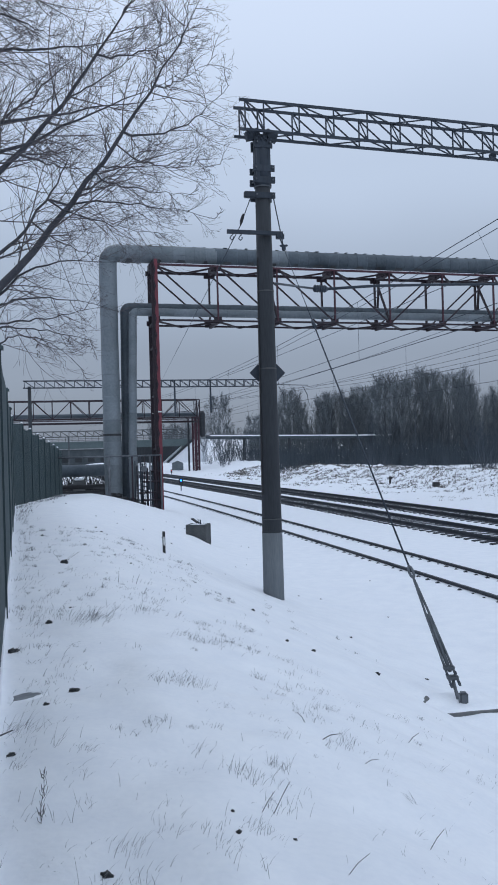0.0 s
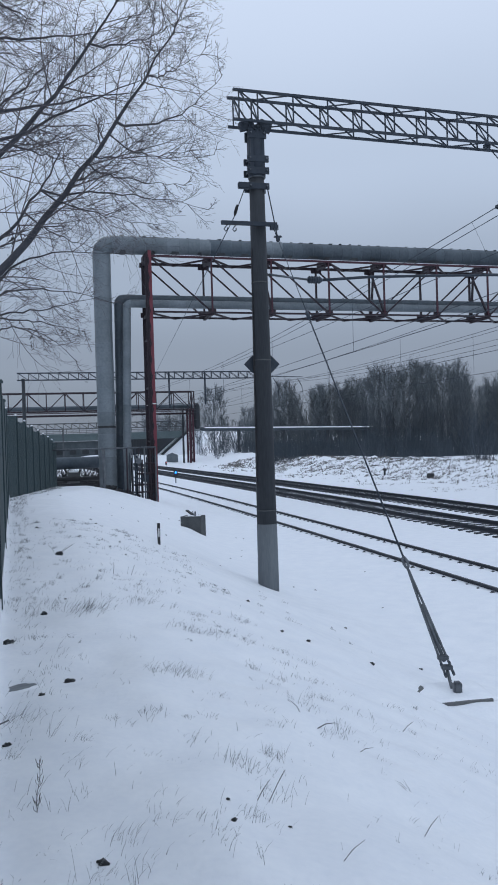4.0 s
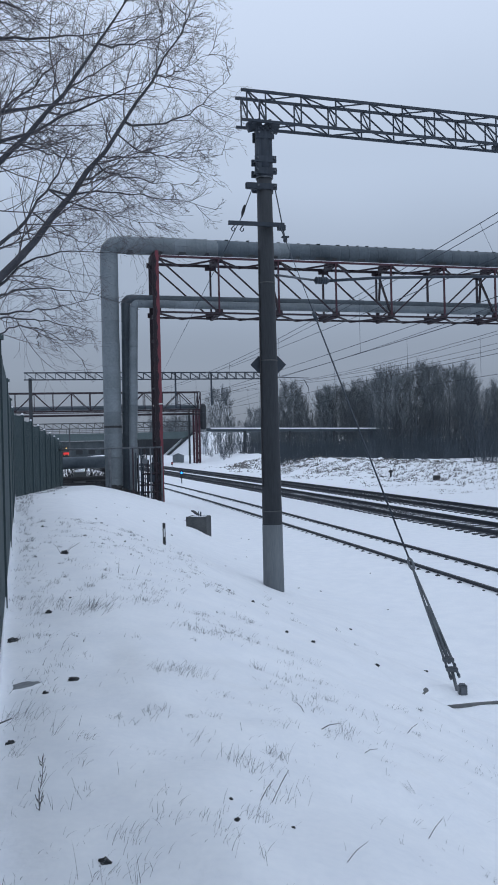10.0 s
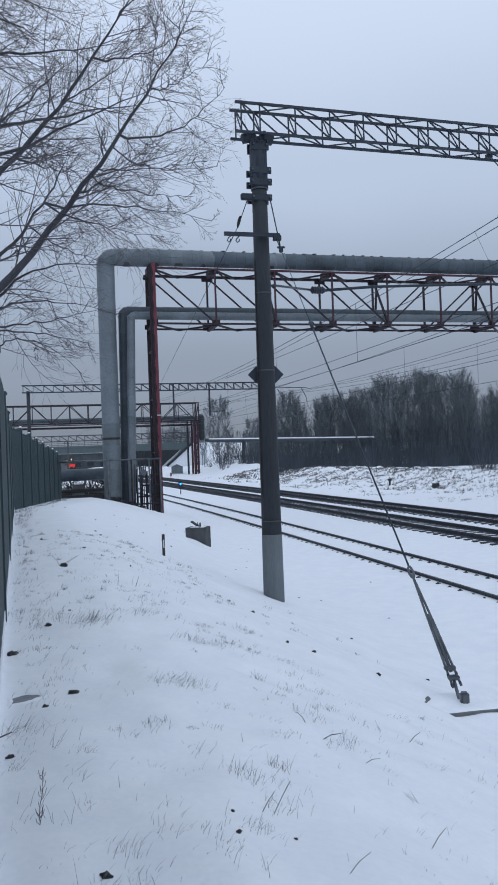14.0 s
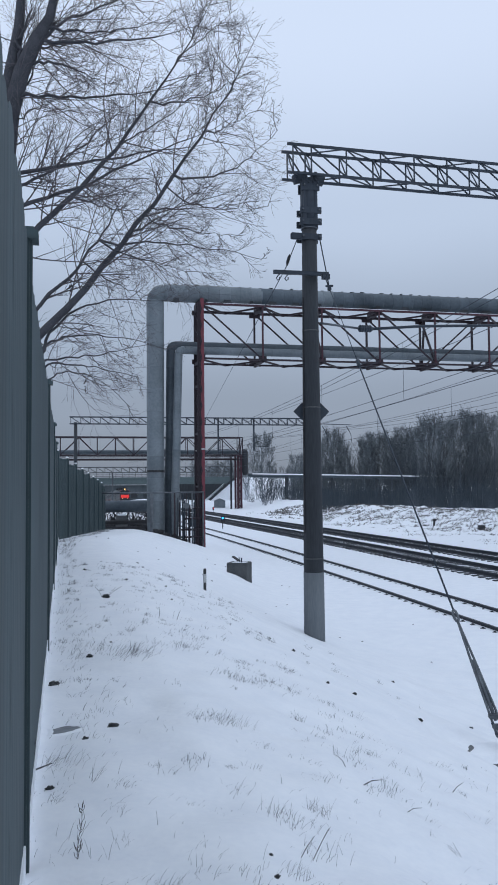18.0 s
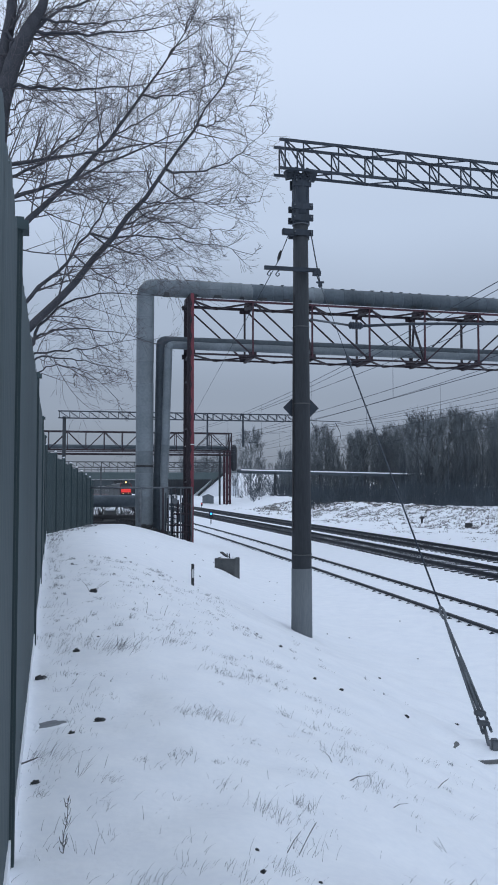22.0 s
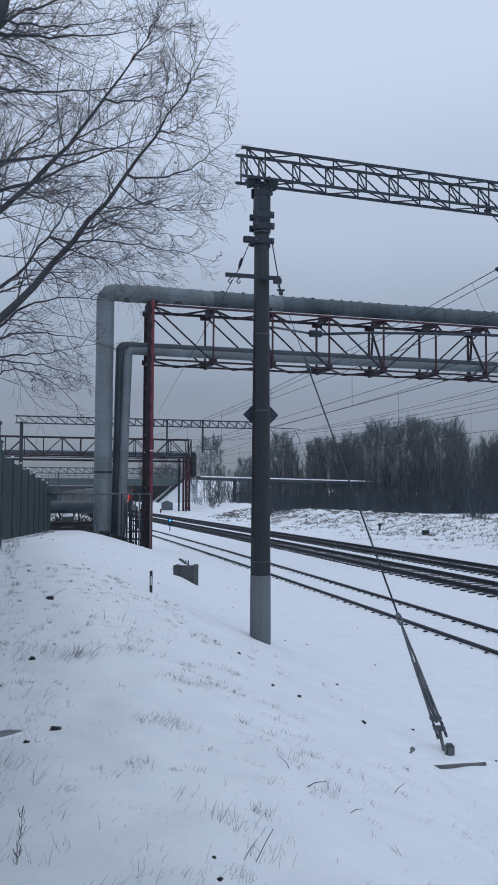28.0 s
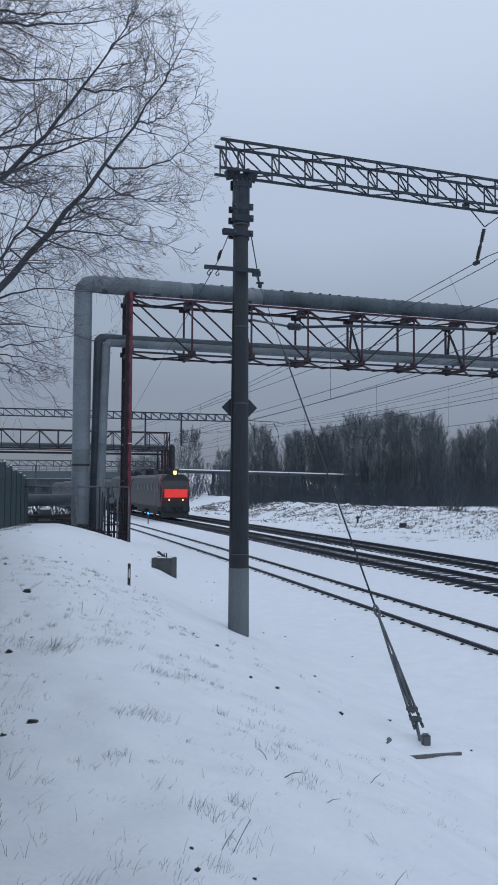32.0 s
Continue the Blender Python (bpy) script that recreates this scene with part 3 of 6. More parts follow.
# the legs: two laced columns at each end
for x in (0.0, NB * BAY):
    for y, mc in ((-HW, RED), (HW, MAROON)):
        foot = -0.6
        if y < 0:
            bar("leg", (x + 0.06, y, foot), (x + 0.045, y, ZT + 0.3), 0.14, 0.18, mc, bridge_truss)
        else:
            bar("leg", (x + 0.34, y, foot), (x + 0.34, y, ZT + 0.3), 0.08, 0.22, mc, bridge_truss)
        ex = 0.0 if y < 0 else 0.12
        bar("leg_channel", (x - 0.13 + ex, y, foot), (x - 0.13 + ex, y, ZT + 0.1), 0.06, 0.2, MAROON, bridge_truss)
        z = 0.3
        while z < ZT - 0.6:
            bar("leg_lacing", (x - 0.13 + ex, y - 0.11, z), (x - 0.02 + ex * 1.25, y - 0.11, z + 0.45), 0.04, 0.07, MAROON, bridge_truss)
            bar("leg_lacing", (x - 0.02 + ex * 1.25, y - 0.11, z + 0.45), (x - 0.13 + ex, y - 0.11, z + 0.9), 0.04, 0.07, MAROON, bridge_truss)
            z += 0.9
        bm = bmesh.new()
        box(bm, (x + 0.06, y, 5.55), (0.20, 0.24, 0.05))
        part("leg_band", bm, WHITE, bridge_truss, "pale painted band")
    for z in (3.5, 6.5, 9.2):
        bar("leg_tie", (x, -HW, z), (x, HW, z), 0.1, 0.1, MAROON, bridge_truss)


def clad_pipe(name, path, r, label, m_v, m_h, seams, pale=()):
    """A clad pipe: single sheets wrapped round the riser and the level run, lapped, with a mitred elbow."""
    p = thing(name, label, "heating pipe", PB, group="clad heating pipes")
    pts = [Vector(q) for q in path]
    bm = bmesh.new()
    tube(bm, pts[2:-2], r, 24)
    part("elbow", bm, m_v, p, smooth=True)
    rng = random.Random(int(r * 100))
    for a, b, step in seams:
        a, b = Vector(a), Vector(b)
        n = int((b - a).length / step)
        d = (b - a) / n
        u = d.normalized()
        w = Vector((0, 1, 0))
        v = u.cross(w)
        for i in range(n):
            m = m_v if abs(u.z) > 0.5 or i in pale else m_h
            off = w * rng.uniform(-0.008, 0.008) + v * rng.uniform(-0.008, 0.008)
            k = r * rng.uniform(0.985, 1.012)
            c0, c1 = a + d * i - u * 0.02 + off, a + d * (i + 1) + u * 0.03 + off
            bm = bmesh.new()
            tube(bm, [c0, c0 + u * 0.03, c1 - u * 0.03, c1], [k + 0.005, k, k, k * rng.uniform(0.99, 1.0)], 24)
            part("cladding_sheet", bm, m, p, smooth=True)
            if abs(u.z) < 0.5 and r > 0.4:
                # a torn lip of the next sheet along the crown
                bm = bmesh.new()
                e = a + d * (i + 1) + Vector((0, rng.uniform(-0.15, 0.05), k + rng.uniform(-0.01, 0.012)))
                box(bm, e, (rng.uniform(0.05, 0.25), 0.2, rng.uniform(0.006, 0.020)))
                part("torn_lip", bm, m, p)
    return p


def elbow(x0, y, z0, x1, z1, r, lean=0.0):
    """From the foot up to a mitred corner and along to the far end; lean moves the foot aside."""
    k = 1.05 * r
    arc = [(x0 + k - k * math.cos(i * math.pi / 6), y, z1 - k + k * math.sin(i * math.pi / 6)) for i in range(4)]
    return [(x0 + lean, y, z0), (x0 + lean * 0.5, y, (z0 + z1) / 2)] + arc + [((x0 + x1) / 2, y, z1), (x1, y, z1)]


PALE = set(range(9)) | {13, 14, 15, 42, 43, 44, 47, 48, 49, 50, 53, 54, 55}
big = clad_pipe("heating_pipe", elbow(-2.45, 0.0, 0.2, 34.0, ZT + 0.78, 0.49), 0.49, "large grey metal-clad heating pipe rising and crossing over the tracks", PIPE, PIPE_DARK, [((-2.45, 0, 0.2), (-2.45, 0, ZT + 0.27), 1.22), ((-1.94, 0, ZT + 0.78), (34, 0, ZT + 0.78), 0.61)], PALE)
rt = random.Random(41)
for i in range(16):
    x, ln = -1.2 + i * 1.35 + rt.uniform(-0.4, 0.4), rt.uniform(0.3, 1.0)
    bm = bmesh.new()
    rows = []
    for q in range(7):
        a = radians(-108 + 11 * q)
        e = ln * (1 - 0.45 * abs(q - 3) / 3.0) * rt.uniform(0.75, 1.1) / 2
        rows.append([bm.verts.new((x + d * e, -0.508 * math.cos(a), ZT + 0.78 + 0.508 * math.sin(a))) for d in (-1, -0.3, 0.3, 1)])
    for r0, r1 in zip(rows, rows[1:]):
        for q in range(3):
            bm.faces.new((r0[q], r0[q + 1], r1[q + 1], r1[q]))
    part("tar_patch", bm, DAMP_CONCRETE, big, "dark tarry stain on the underside", True)
bm = bmesh.new()
tube(bm, [(-2.45, 0, 4.30), (-2.45, 0, 4.42)], 0.505, 24)
part("dark_band", bm, BLACK, big, "dark tarry joint band")
clad_pipe("heating_pipe", elbow(-1.53, 0.42, 0.2, 34.0, 11.52, 0.25, -0.16), 0.255, "slim grey metal-clad heating pipe crossing inside the truss", PIPE_DARK, PIPE_DARK, [((-1.69, 0.42, 0.2), (-1.53, 0.42, 11.26), 1.0), ((-1.27, 0.42, 11.52), (34, 0.42, 11.52), 1.0)])
clad_pipe("heating_pipe", elbow(-1.18, -0.35, 0.2, 34.0, 11.14, 0.22, -0.30), 0.225, "slim pale grey clad heating pipe crossing inside the truss", PIPE, PIPE, [((-1.48, -0.35, 0.2), (-1.18, -0.35, 10.91), 1.0), ((-0.95, -0.35, 11.14), (34, -0.35, 11.14), 1.0)])

# the low pipe run and its supports behind the barrier
low = thing("low_pipe_run", "large grey clad pipe on concrete blocks above a black pipe", "heating pipe", PB)
bm = bmesh.new()
tube(bm, [(-16, 3.4, 2.36), (-1.0, 3.2, 2.36)], 0.35, 24)
part("pipe", bm, PIPE_DARK, low, smooth=True)
for i in range(10):
    bm = bmesh.new()
    x = -15.2 + i * 1.4
    tube(bm, [(x - 0.02, 3.4, 2.36), (x + 0.02, 3.4, 2.36)], 0.358, 24)
    part("sheet_seam", bm, PIPE_DARK, low)
bm = bmesh.new()
tube(bm, [(-16, 2.6, 1.45), (-2.6, 2.6, 1.45)], 0.13, 12)
part("black_pipe", bm, BLACK, low, smooth=True)
for x in (-13.5, -10.0, -4.15, -6.9):
    block("support_block", (x, 3.0, 1.05), (0.66, 0.9, 1.6), CONCRETE, low, bevel=0.04)
block("snow_cap", (-4.15, 2.6, 1.88), (0.56, 0.4, 0.10), SNOW, low, bevel=0.04)

bar("kerb_plate", (-12, 1.6, 1.05), (-2.9, 1.6, 1.05), 0.12, 0.42, BLACK, low)
bm = bmesh.new()
rb_ = random.Random(61)
for i in range(800):
    x, y, h = rb_.uniform(-9.5, -2.0), rb_.uniform(3.9, 6.5), rb_.uniform(0.6, 2.4)
    tube(bm, [(x, y, 0.1), (x + rb_.uniform(-0.25, 0.25), y, 0.1 + h * 0.6), (x + rb_.uniform(-0.6, 0.6), y, 0.1 + h)], [0.028, 0.022, 0.008], 4)
tagged(part("brush", bm, EARTH, low, "dark dead brush behind the pipes"), kind="stuff")
block("cable_box", (-5.1, 2.2, 0.95), (0.9, 0.5, 0.85), BLACK, low, bevel=0.04)
for x, y, z, l in ((-7.6, 2.0, 1.25, 1.1), (-3.4, 1.9, 1.30, 0.8), (-6.2, 1.7, 0.75, 1.4)):
    rod("black_pipe_end", [(x, y, z), (x + l, y, z - 0.05)], 0.10, BLACK, low, 10)

barrier = thing("pipe_barrier", "grey steel tube barrier with a barred side bay", "barrier", PB)
rod("top_rail", [(-5.6, -1.3, 3.18), (0.05, -1.3, 3.18)], 0.045, GALV, barrier)
for x in (-5.5, -2.80, 0.0):
    rod("post", [(x, -1.3, -0.2), (x, -1.3, 3.18)], 0.05 if x != -2.80 else 0.075, GALV, barrier)
for i in range(11):
    x, y = -1.72 + i * 0.16, -1.3 if i % 2 else -1.05
    rod("bar", [(x, y, -0.2), (x + 0.02 * (i % 3 - 1), y, 3.15 - 0.25 * (i % 4 == 2))], (0.030, 0.045, 0.026)[i % 3], (STEEL, MAROON, STEEL, GALV)[i % 4], barrier)
for i in range(6):
    rod("rear_bar", [(-1.45 + i * 0.27, -0.45, -0.2), (-1.43 + i * 0.27, -0.45, 2.5 + 0.12 * (i % 3))], 0.055, (STEEL, MAROON)[i % 2], barrier)
for z, x in ((0.75, -1.0), (1.15, -1.2), (1.75, -1.0), (2.3, -0.6)):
    rod("cross_bar", [(x, -1.2, z), (0, -1.2, z)], 0.05, MAROON, barrier)
block("meter_box", (-0.55, -1.1, 1.55), (0.34, 0.2, 0.5), STEEL, barrier, bevel=0.02)
bm = bmesh.new()
tube(bm, [(-0.93, -1.42, 2.45), (-0.93, -1.36, 2.45)], 0.16, 16)
part("round_sign", bm, GALV, barrier, "small round grey plate")


# ---- fence ----
def fence_panel(length, n, capped):
    f = thing("fence_panel", "grey-green corrugated metal picket fence panel standing in snow", "fence", group="metal picket fence")
    bm = bmesh.new()
    box(bm, (0.03 if capped else -0.010, 0, 1.25), (0.07, 0.07, 2.62))
    bmesh.ops.bevel(bm, geom=[e for e in bm.edges if abs(e.verts[0].co.z - e.verts[1].co.z) > 1], offset=0.01, segments=2, affect="EDGES")
    post = part("post", bm, FENCE, f)
    bm = bmesh.new()
    box(bm, (0, 0, 2.575), (0.095, 0.095, 0.035))
    box(bm, (0, 0, 2.60), (0.06, 0.06, 0.02))
    part("cap", bm, FENCE, post)
    if capped:
        bm = bmesh.new()
        box(bm, (0, 0, 2.63), (0.09, 0.10, 0.06))
        bmesh.ops.bevel(bm, geom=bm.edges[:], offset=0.02, segments=2, affect="EDGES")
        part("snow_cap", bm, SNOW, post)
    for z in (0.45, 1.3, 2.15):
        bar("rail", (-0.025, 0.03, z), (-0.025, length - 0.03, z), 0.03, 0.04, FENCE, f)
    # one corrugated slat with a rounded head
    bm = bmesh.new()
    w = length / n
    prof = [(0.0, -0.495), (0.003, -0.44), (0.003, -0.34), (0.0, -0.28), (0.0, -0.14), (0.004, -0.08), (0.004, 0.08), (0.0, 0.14), (0.0, 0.28), (0.003, 0.34), (0.003, 0.44), (0.0, 0.495)]
    deep = 4.0 if capped else 0.25
    cols = []
    for a, b in prof:
        h = 2.46 - (0.05 * (abs(b) / 0.495) ** 3 if not capped else 0.11 * abs(b) / 0.495)
        cols.append([bm.verts.new((0.006 + a * deep + t, b * w * (0.93 if capped else 1.0), z)) for t in (0, -0.003) for z in (0.06, h)])
    for c0, c1 in zip(cols, cols[1:]):
        bm.faces.new((c0[0], c1[0], c1[1], c0[1]))
        bm.faces.new((c0[2], c0[3], c1[3], c1[2]))
        bm.faces.new((c0[1], c1[1], c1[3], c0[3]))
    me = mesh_of("slat", bm, FENCE)
    rng = random.Random(n)
    for i in range(n):
        put("slat", me, f, pose(rng.uniform(-0.0015, 0.0015), (i + 0.5) * w, rng.uniform(-0.03, 0.02) + (0.0 if capped else 0.08), rng.uniform(-0.1, 0.1), 0, rng.uniform(-0.4, 0.4)))
    bm = bmesh.new()
    box(bm, (-0.02 if capped else 0.0, length / 2, 0.02 if capped else 0.06), (0.05 if capped else 0.028, length - 0.08, 0.22 if capped else 0.30))
    part("kick_board", bm, CONCRETE if capped else SNOW, f, "concrete base board" if capped else "base board plastered with snow")
    return f


def fence_run(proto, x, y, ang, length, n, sink, tall=0.0):
    """Panels end to end; tall is how much the first one stands above the last."""
    for i in range(n):
        px, py = x - math.sin(radians(ang)) * length * i, y + math.cos(radians(ang)) * length * i
        qx, qy = px - math.sin(radians(ang)) * length, py + math.cos(radians(ang)) * length
        m = pose(px, py, min(ground_z(px + 0.1, py), ground_z(qx + 0.1, qy)) - sink, 0, 0, ang)
        m = m @ Matrix.Diagonal((1, 1, (1 + tall * (1 - i / n)) / (1 + tall if i else 1), 1))
        if i == 0:
            proto.matrix_basis = m
        else:
            copy_thing(proto, m)


fence_run(fence_panel(4.45, 20, False), 0.1935, -1.245, 16.02, 4.45, 6, 0.11)
fence_run(fence_panel(2.62, 20, True), -7.2, 24.35, 9.2, 2.62, 8, 0.02, 0.09)


# ---- trees ----
def sprig(segs, p, d, goal, length, r, rng, depth, kids):
    """Collects an arching twig and its side shoots, which bend from d towards goal: (points, radii, depth)."""
    n = (9, 6, 4)[min(depth, 2)]
    pts, rad = [p.copy()], [r]
    q = p.copy()
    wob = Vector((rng.gauss(0, 0.13), rng.gauss(0, 0.15), rng.gauss(0, 0.13)))
    for i in range(n):
        f = (i + 1) / n
        dd = (d.lerp(goal, 0.9 * f) + wob * f + Vector((rng.gauss(0, 0.035), rng.gauss(0, 0.035), rng.gauss(0, 0.035)))).normalized()
        q = q + dd * (length / n)
        pts.append(q.copy())
        rad.append(max(0.0021, r * (1 - 0.72 * f)))
    segs.append((pts, rad, depth))
    if depth >= len(kids):
        return
    for k in range(kids[depth]):
        f = 0.14 + 0.82 * (k + rng.random()) / kids[depth]
        i = min(int(f * n), n - 1)
        a = pts[i].lerp(pts[i + 1], f * n - i)
        axis = (pts[i + 1] - pts[i]).normalized()
        flip = 1 if rng.random() < 0.5 else -1
        side = (Vector((-axis.z, 0, axis.x)) * flip + Vector((0, rng.uniform(-0.9, 0.9), 0))).normalized()
        ang = radians(rng.uniform(28, 62))
        nd = axis * math.cos(ang) + side * math.sin(ang)
        turn = (goal * 0.25 + axis * 0.35 + nd * 0.55 + Vector((rng.gauss(0, 0.22), rng.gauss(0, 0.2), rng.gauss(0.08, 0.22)))).normalized()
        sprig(segs, a, nd, turn, length * (rng.uniform(0.28, 0.62) if depth == 0 else rng.uniform(0.35, 0.75)) * (1.15 - 0.5 * f), rad[i] * 0.6, rng, depth + 1, kids)


def fill(bm, segs, sides):
    for pts, rad, depth in segs:
        tube(bm, pts, rad, sides[min(depth, len(sides) - 1)], cap=False)


def near_tree():
    rng = random.Random(11)
    t = thing("bare_tree", "large leafless willow with fine drooping twigs behind the fence", "tree", pose(-5.44, 13.2, 1.7))
    spine = ((0, -0.3), (0.05, 1.5), (0.15, 3.5), (0.30, 5.4), (0.48, 6.5), (0.62, 7.4), (0.70, 8.2), (0.88, 8.93), (1.13, 9.48), (1.37, 9.88), (1.50, 10.5), (1.62, 11.6), (1.7, 12.8))

    def trunk_x(z):
        for (xa, za), (xb, zb) in zip(spine, spine[1:]):
            if z <= zb:
                return xa + (xb - xa) * (z - za) / (zb - za)
        return spine[-1][0]

    bm = bmesh.new()
    tube(bm, [(x, 0, z) for x, z in spine], [0.31, 0.28, 0.25, 0.21, 0.18, 0.158, 0.145, 0.138, 0.125, 0.085, 0.065, 0.045, 0.02], 14)
    part("trunk", bm, BARK, t, smooth=True)
    bm = bmesh.new()
    tube(bm, [(0.15, 0, 3.8), (0.25, 0.1, 6.0), (0.45, 0.15, 7.6), (0.62, 0.12, 8.8), (0.80, 0.1, 9.8), (0.92, 0, 11.0), (1.0, 0, 12.4)], [0.2, 0.17, 0.14, 0.12, 0.09, 0.06, 0.03], 12)
    part("stem", bm, BARK, t, smooth=True)
    # limbs near the tree's own plane: root, middle and tip as (across, up), and the root's radius
    main_limbs = [
        (-4.23, 7.94, -2.70, 9.52, -1.22, 11.85, 0.062), (-4.12, 6.15, -1.98, 8.66, -0.40, 11.30, 0.086),
        (-4.63, 8.84, -3.08, 9.14, -1.10, 9.50, 0.042), (-4.54, 8.28, -2.92, 8.80, -0.95, 9.60, 0.044),
        (-4.45, 10.24, -3.14, 10.33, -1.60, 10.80, 0.034), (-4.26, 10.82, -3.64, 10.67, -2.90, 10.22, 0.030),
        (-4.57, 8.64, -3.64, 9.37, -2.45, 10.75, 0.034), (-4.12, 5.80, -3.47, 6.57, -1.75, 6.66, 0.034),
        (-4.12, 5.90, -3.28, 6.08, -2.10, 5.84, 0.024), (-4.10, 5.64, -3.32, 5.73, -2.30, 5.95, 0.022),
        (-4.08, 5.56, -3.37, 5.51, -2.50, 5.30, 0.020), (-4.20, 6.60, -3.24, 7.62, -2.72, 8.68, 0.040),
        (-4.08, 5.30, -3.47, 5.40, -2.75, 4.86, 0.016),
    ]
    side_limbs = [
        (-2.31, 10.01, -1.54, 10.13, -0.62, 10.65, 0.022), (-1.93, 8.70, -1.00, 8.80, -0.16, 9.45, 0.024),
        (-3.02, 7.56, -1.88, 7.54, -0.45, 7.22, 0.022), (-2.80, 7.75, -2.26, 8.07, -1.55, 8.70, 0.026),
        (-4.15, 11.19, -2.87, 11.12, -1.45, 11.32, 0.036), (-4.04, 11.41, -3.20, 11.36, -2.05, 11.62, 0.030),
        (-4.10, 11.30, -3.30, 11.95, -1.9, 12.6, 0.036), (-3.95, 11.9, -3.3, 12.1, -2.2, 12.15, 0.026),
        (-1.30, 9.45, -0.95, 9.62, -0.35, 10.05, 0.014), (-2.45, 8.20, -1.7, 8.15, -0.5, 8.25, 0.016),
        (-2.95, 9.28, -2.2, 9.75, -1.3, 10.55, 0.018), (-3.65, 8.45, -2.9, 8.25, -2.0, 8.42, 0.016),
        (-4.60, 10.95, -4.25, 11.55, -3.7, 12.4, 0.034),
    ]
    # shorter boughs crowding the stems at the top
    crown_limbs = [
        (-4.62, 10.2, -4.40, 10.9, -4.35, 11.9, 0.026), (-4.70, 9.6, -4.35, 10.0, -3.7, 10.15, 0.020),
        (-4.50, 10.7, -4.1, 10.95, -3.4, 11.0, 0.020), (-4.74, 9.3, -4.45, 9.6, -4.0, 10.3, 0.018),
        (-4.35, 11.1, -3.9, 11.3, -3.1, 11.9, 0.026), (-4.66, 11.2, -4.4, 11.6, -4.2, 12.4, 0.026),
        (-2.38, 8.02, -1.66, 7.84, -0.75, 7.85, 0.016), (-3.04, 7.56, -2.27, 7.24, -1.25, 7.00, 0.018),
        (-3.37, 7.26, -2.93, 6.96, -2.00, 6.76, 0.016), (-1.88, 8.40, -1.22, 8.24, -0.35, 8.42, 0.014),
        (-1.90, 10.75, -1.45, 11.20, -0.85, 11.85, 0.016), (-1.00, 10.05, -0.85, 10.70, -0.80, 11.60, 0.014),
        (-1.50, 9.30, -1.35, 10.00, -1.25, 10.95, 0.014), (-1.60, 11.25, -1.45, 11.70, -1.40, 12.40, 0.014),
    ]
    org = t.matrix_basis.translation
    boughs = []
    for k, (xa, za, xm, zm, xb, zb, r) in enumerate(main_limbs + side_limbs + crown_limbs):
        deep = rng.uniform(-0.25, 0.9) if k > 1 else 0.0
        a, m, b = Vector((xa - org.x, 0, za - org.z)), Vector((xm - org.x, deep * 0.4, zm - org.z)), Vector((xb - org.x, deep, zb - org.z))
        pts = []
        for i in range(15):
            f = i / 14.0
            # a parabola through root, middle and tip, with small kinks
            p = a * (2 * (f - 0.5) * (f - 1)) + m * (4 * f * (1 - f)) + b * (2 * f * (f - 0.5))
            kink = 0.026 if 0 < i < 14 else 0.0
            pts.append(p + Vector((rng.uniform(-kink, kink), rng.uniform(-0.04, 0.04), rng.uniform(-kink, kink))))
        if k < len(main_limbs) or xa < -3.9:
            back = (pts[0] - pts[1]).normalized()
            root = Vector((0.35, 0, max(pts[0].z - 1.0, 1.5))) if za < 8 else Vector((trunk_x(pts[0].z - 0.25), 0, pts[0].z - 0.25))
            pts = [root, pts[0].lerp(root, 0.45) + back * 0.06] + pts
        elif boughs:
            near = min((q for bough in boughs for q in bough), key=lambda q: (q - pts[0]).length + 2.0 * max(0.0, q.x - pts[0].x))
            pts = [near, near.lerp(pts[1], 0.5)] + pts[1:]
        if k < len(main_limbs):
            boughs.append([pts[q].lerp(pts[q + 1], w / 4) for q in range(len(pts) - 1) for w in range(4)])
        n = len(pts) - 1
        rad = [max(0.0045, r * (1.0 - i / n) ** (1.2 if k == 1 else 0.9)) for i in range(n + 1)]
        bm = bmesh.new()
        tube(bm, pts, rad, 8, cap=False)
        limb = part("limb", bm, BARK, t, smooth=True)
        segs = []
        span_ = (b - a).length
        count = int(6 + 4.0 * span_) if za > 6.4 else int(4 + 2.6 * span_)
        for i in range(count):
            f = 0.05 + 0.95 * ((i + rng.random()) / count)
            q = min(int(f * n), n - 1)
            p = pts[q].lerp(pts[q + 1], f * n - q)
            ax = (pts[q + 1] - pts[q]).normalized()
            up = 1 if rng.random() < 0.56 else -1
            sd = (Vector((-ax.z, 0, ax.x)) * up + Vector((0, rng.uniform(-0.8, 0.8), 0))).normalized()
            an = radians(rng.uniform(30, 72))
            ln = (0.55 + 1.55 * rng.random() ** 1.3) * (1.12 - 0.76 * f) * (0.66 + 0.10 * span_)
            if f > 0.78:
                ln = min(ln, 0.50)
            # twigs above the limb sweep up along it, those below sag and turn out
            drift = Vector((rng.gauss(0, 0.25), rng.gauss(0, 0.2), rng.gauss(0, 0.25)))
            goal = (ax * 0.5 + sd * 0.25 + drift + (Vector((0.15, 0, 0.45)) if up > 0 else Vector((0.45, 0, -0.05)))).normalized()
            sprig(segs, p, ax * math.cos(an) + sd * math.sin(an), goal, ln, min(0.0145, max(0.0066, rad[q] * 0.42)), rng, 0, (7, 2))
        bm = bmesh.new()
        fill(bm, segs, (5, 4, 3))
        tagged(part("twig_spray", bm, TWIG, limb), kind="stuff")
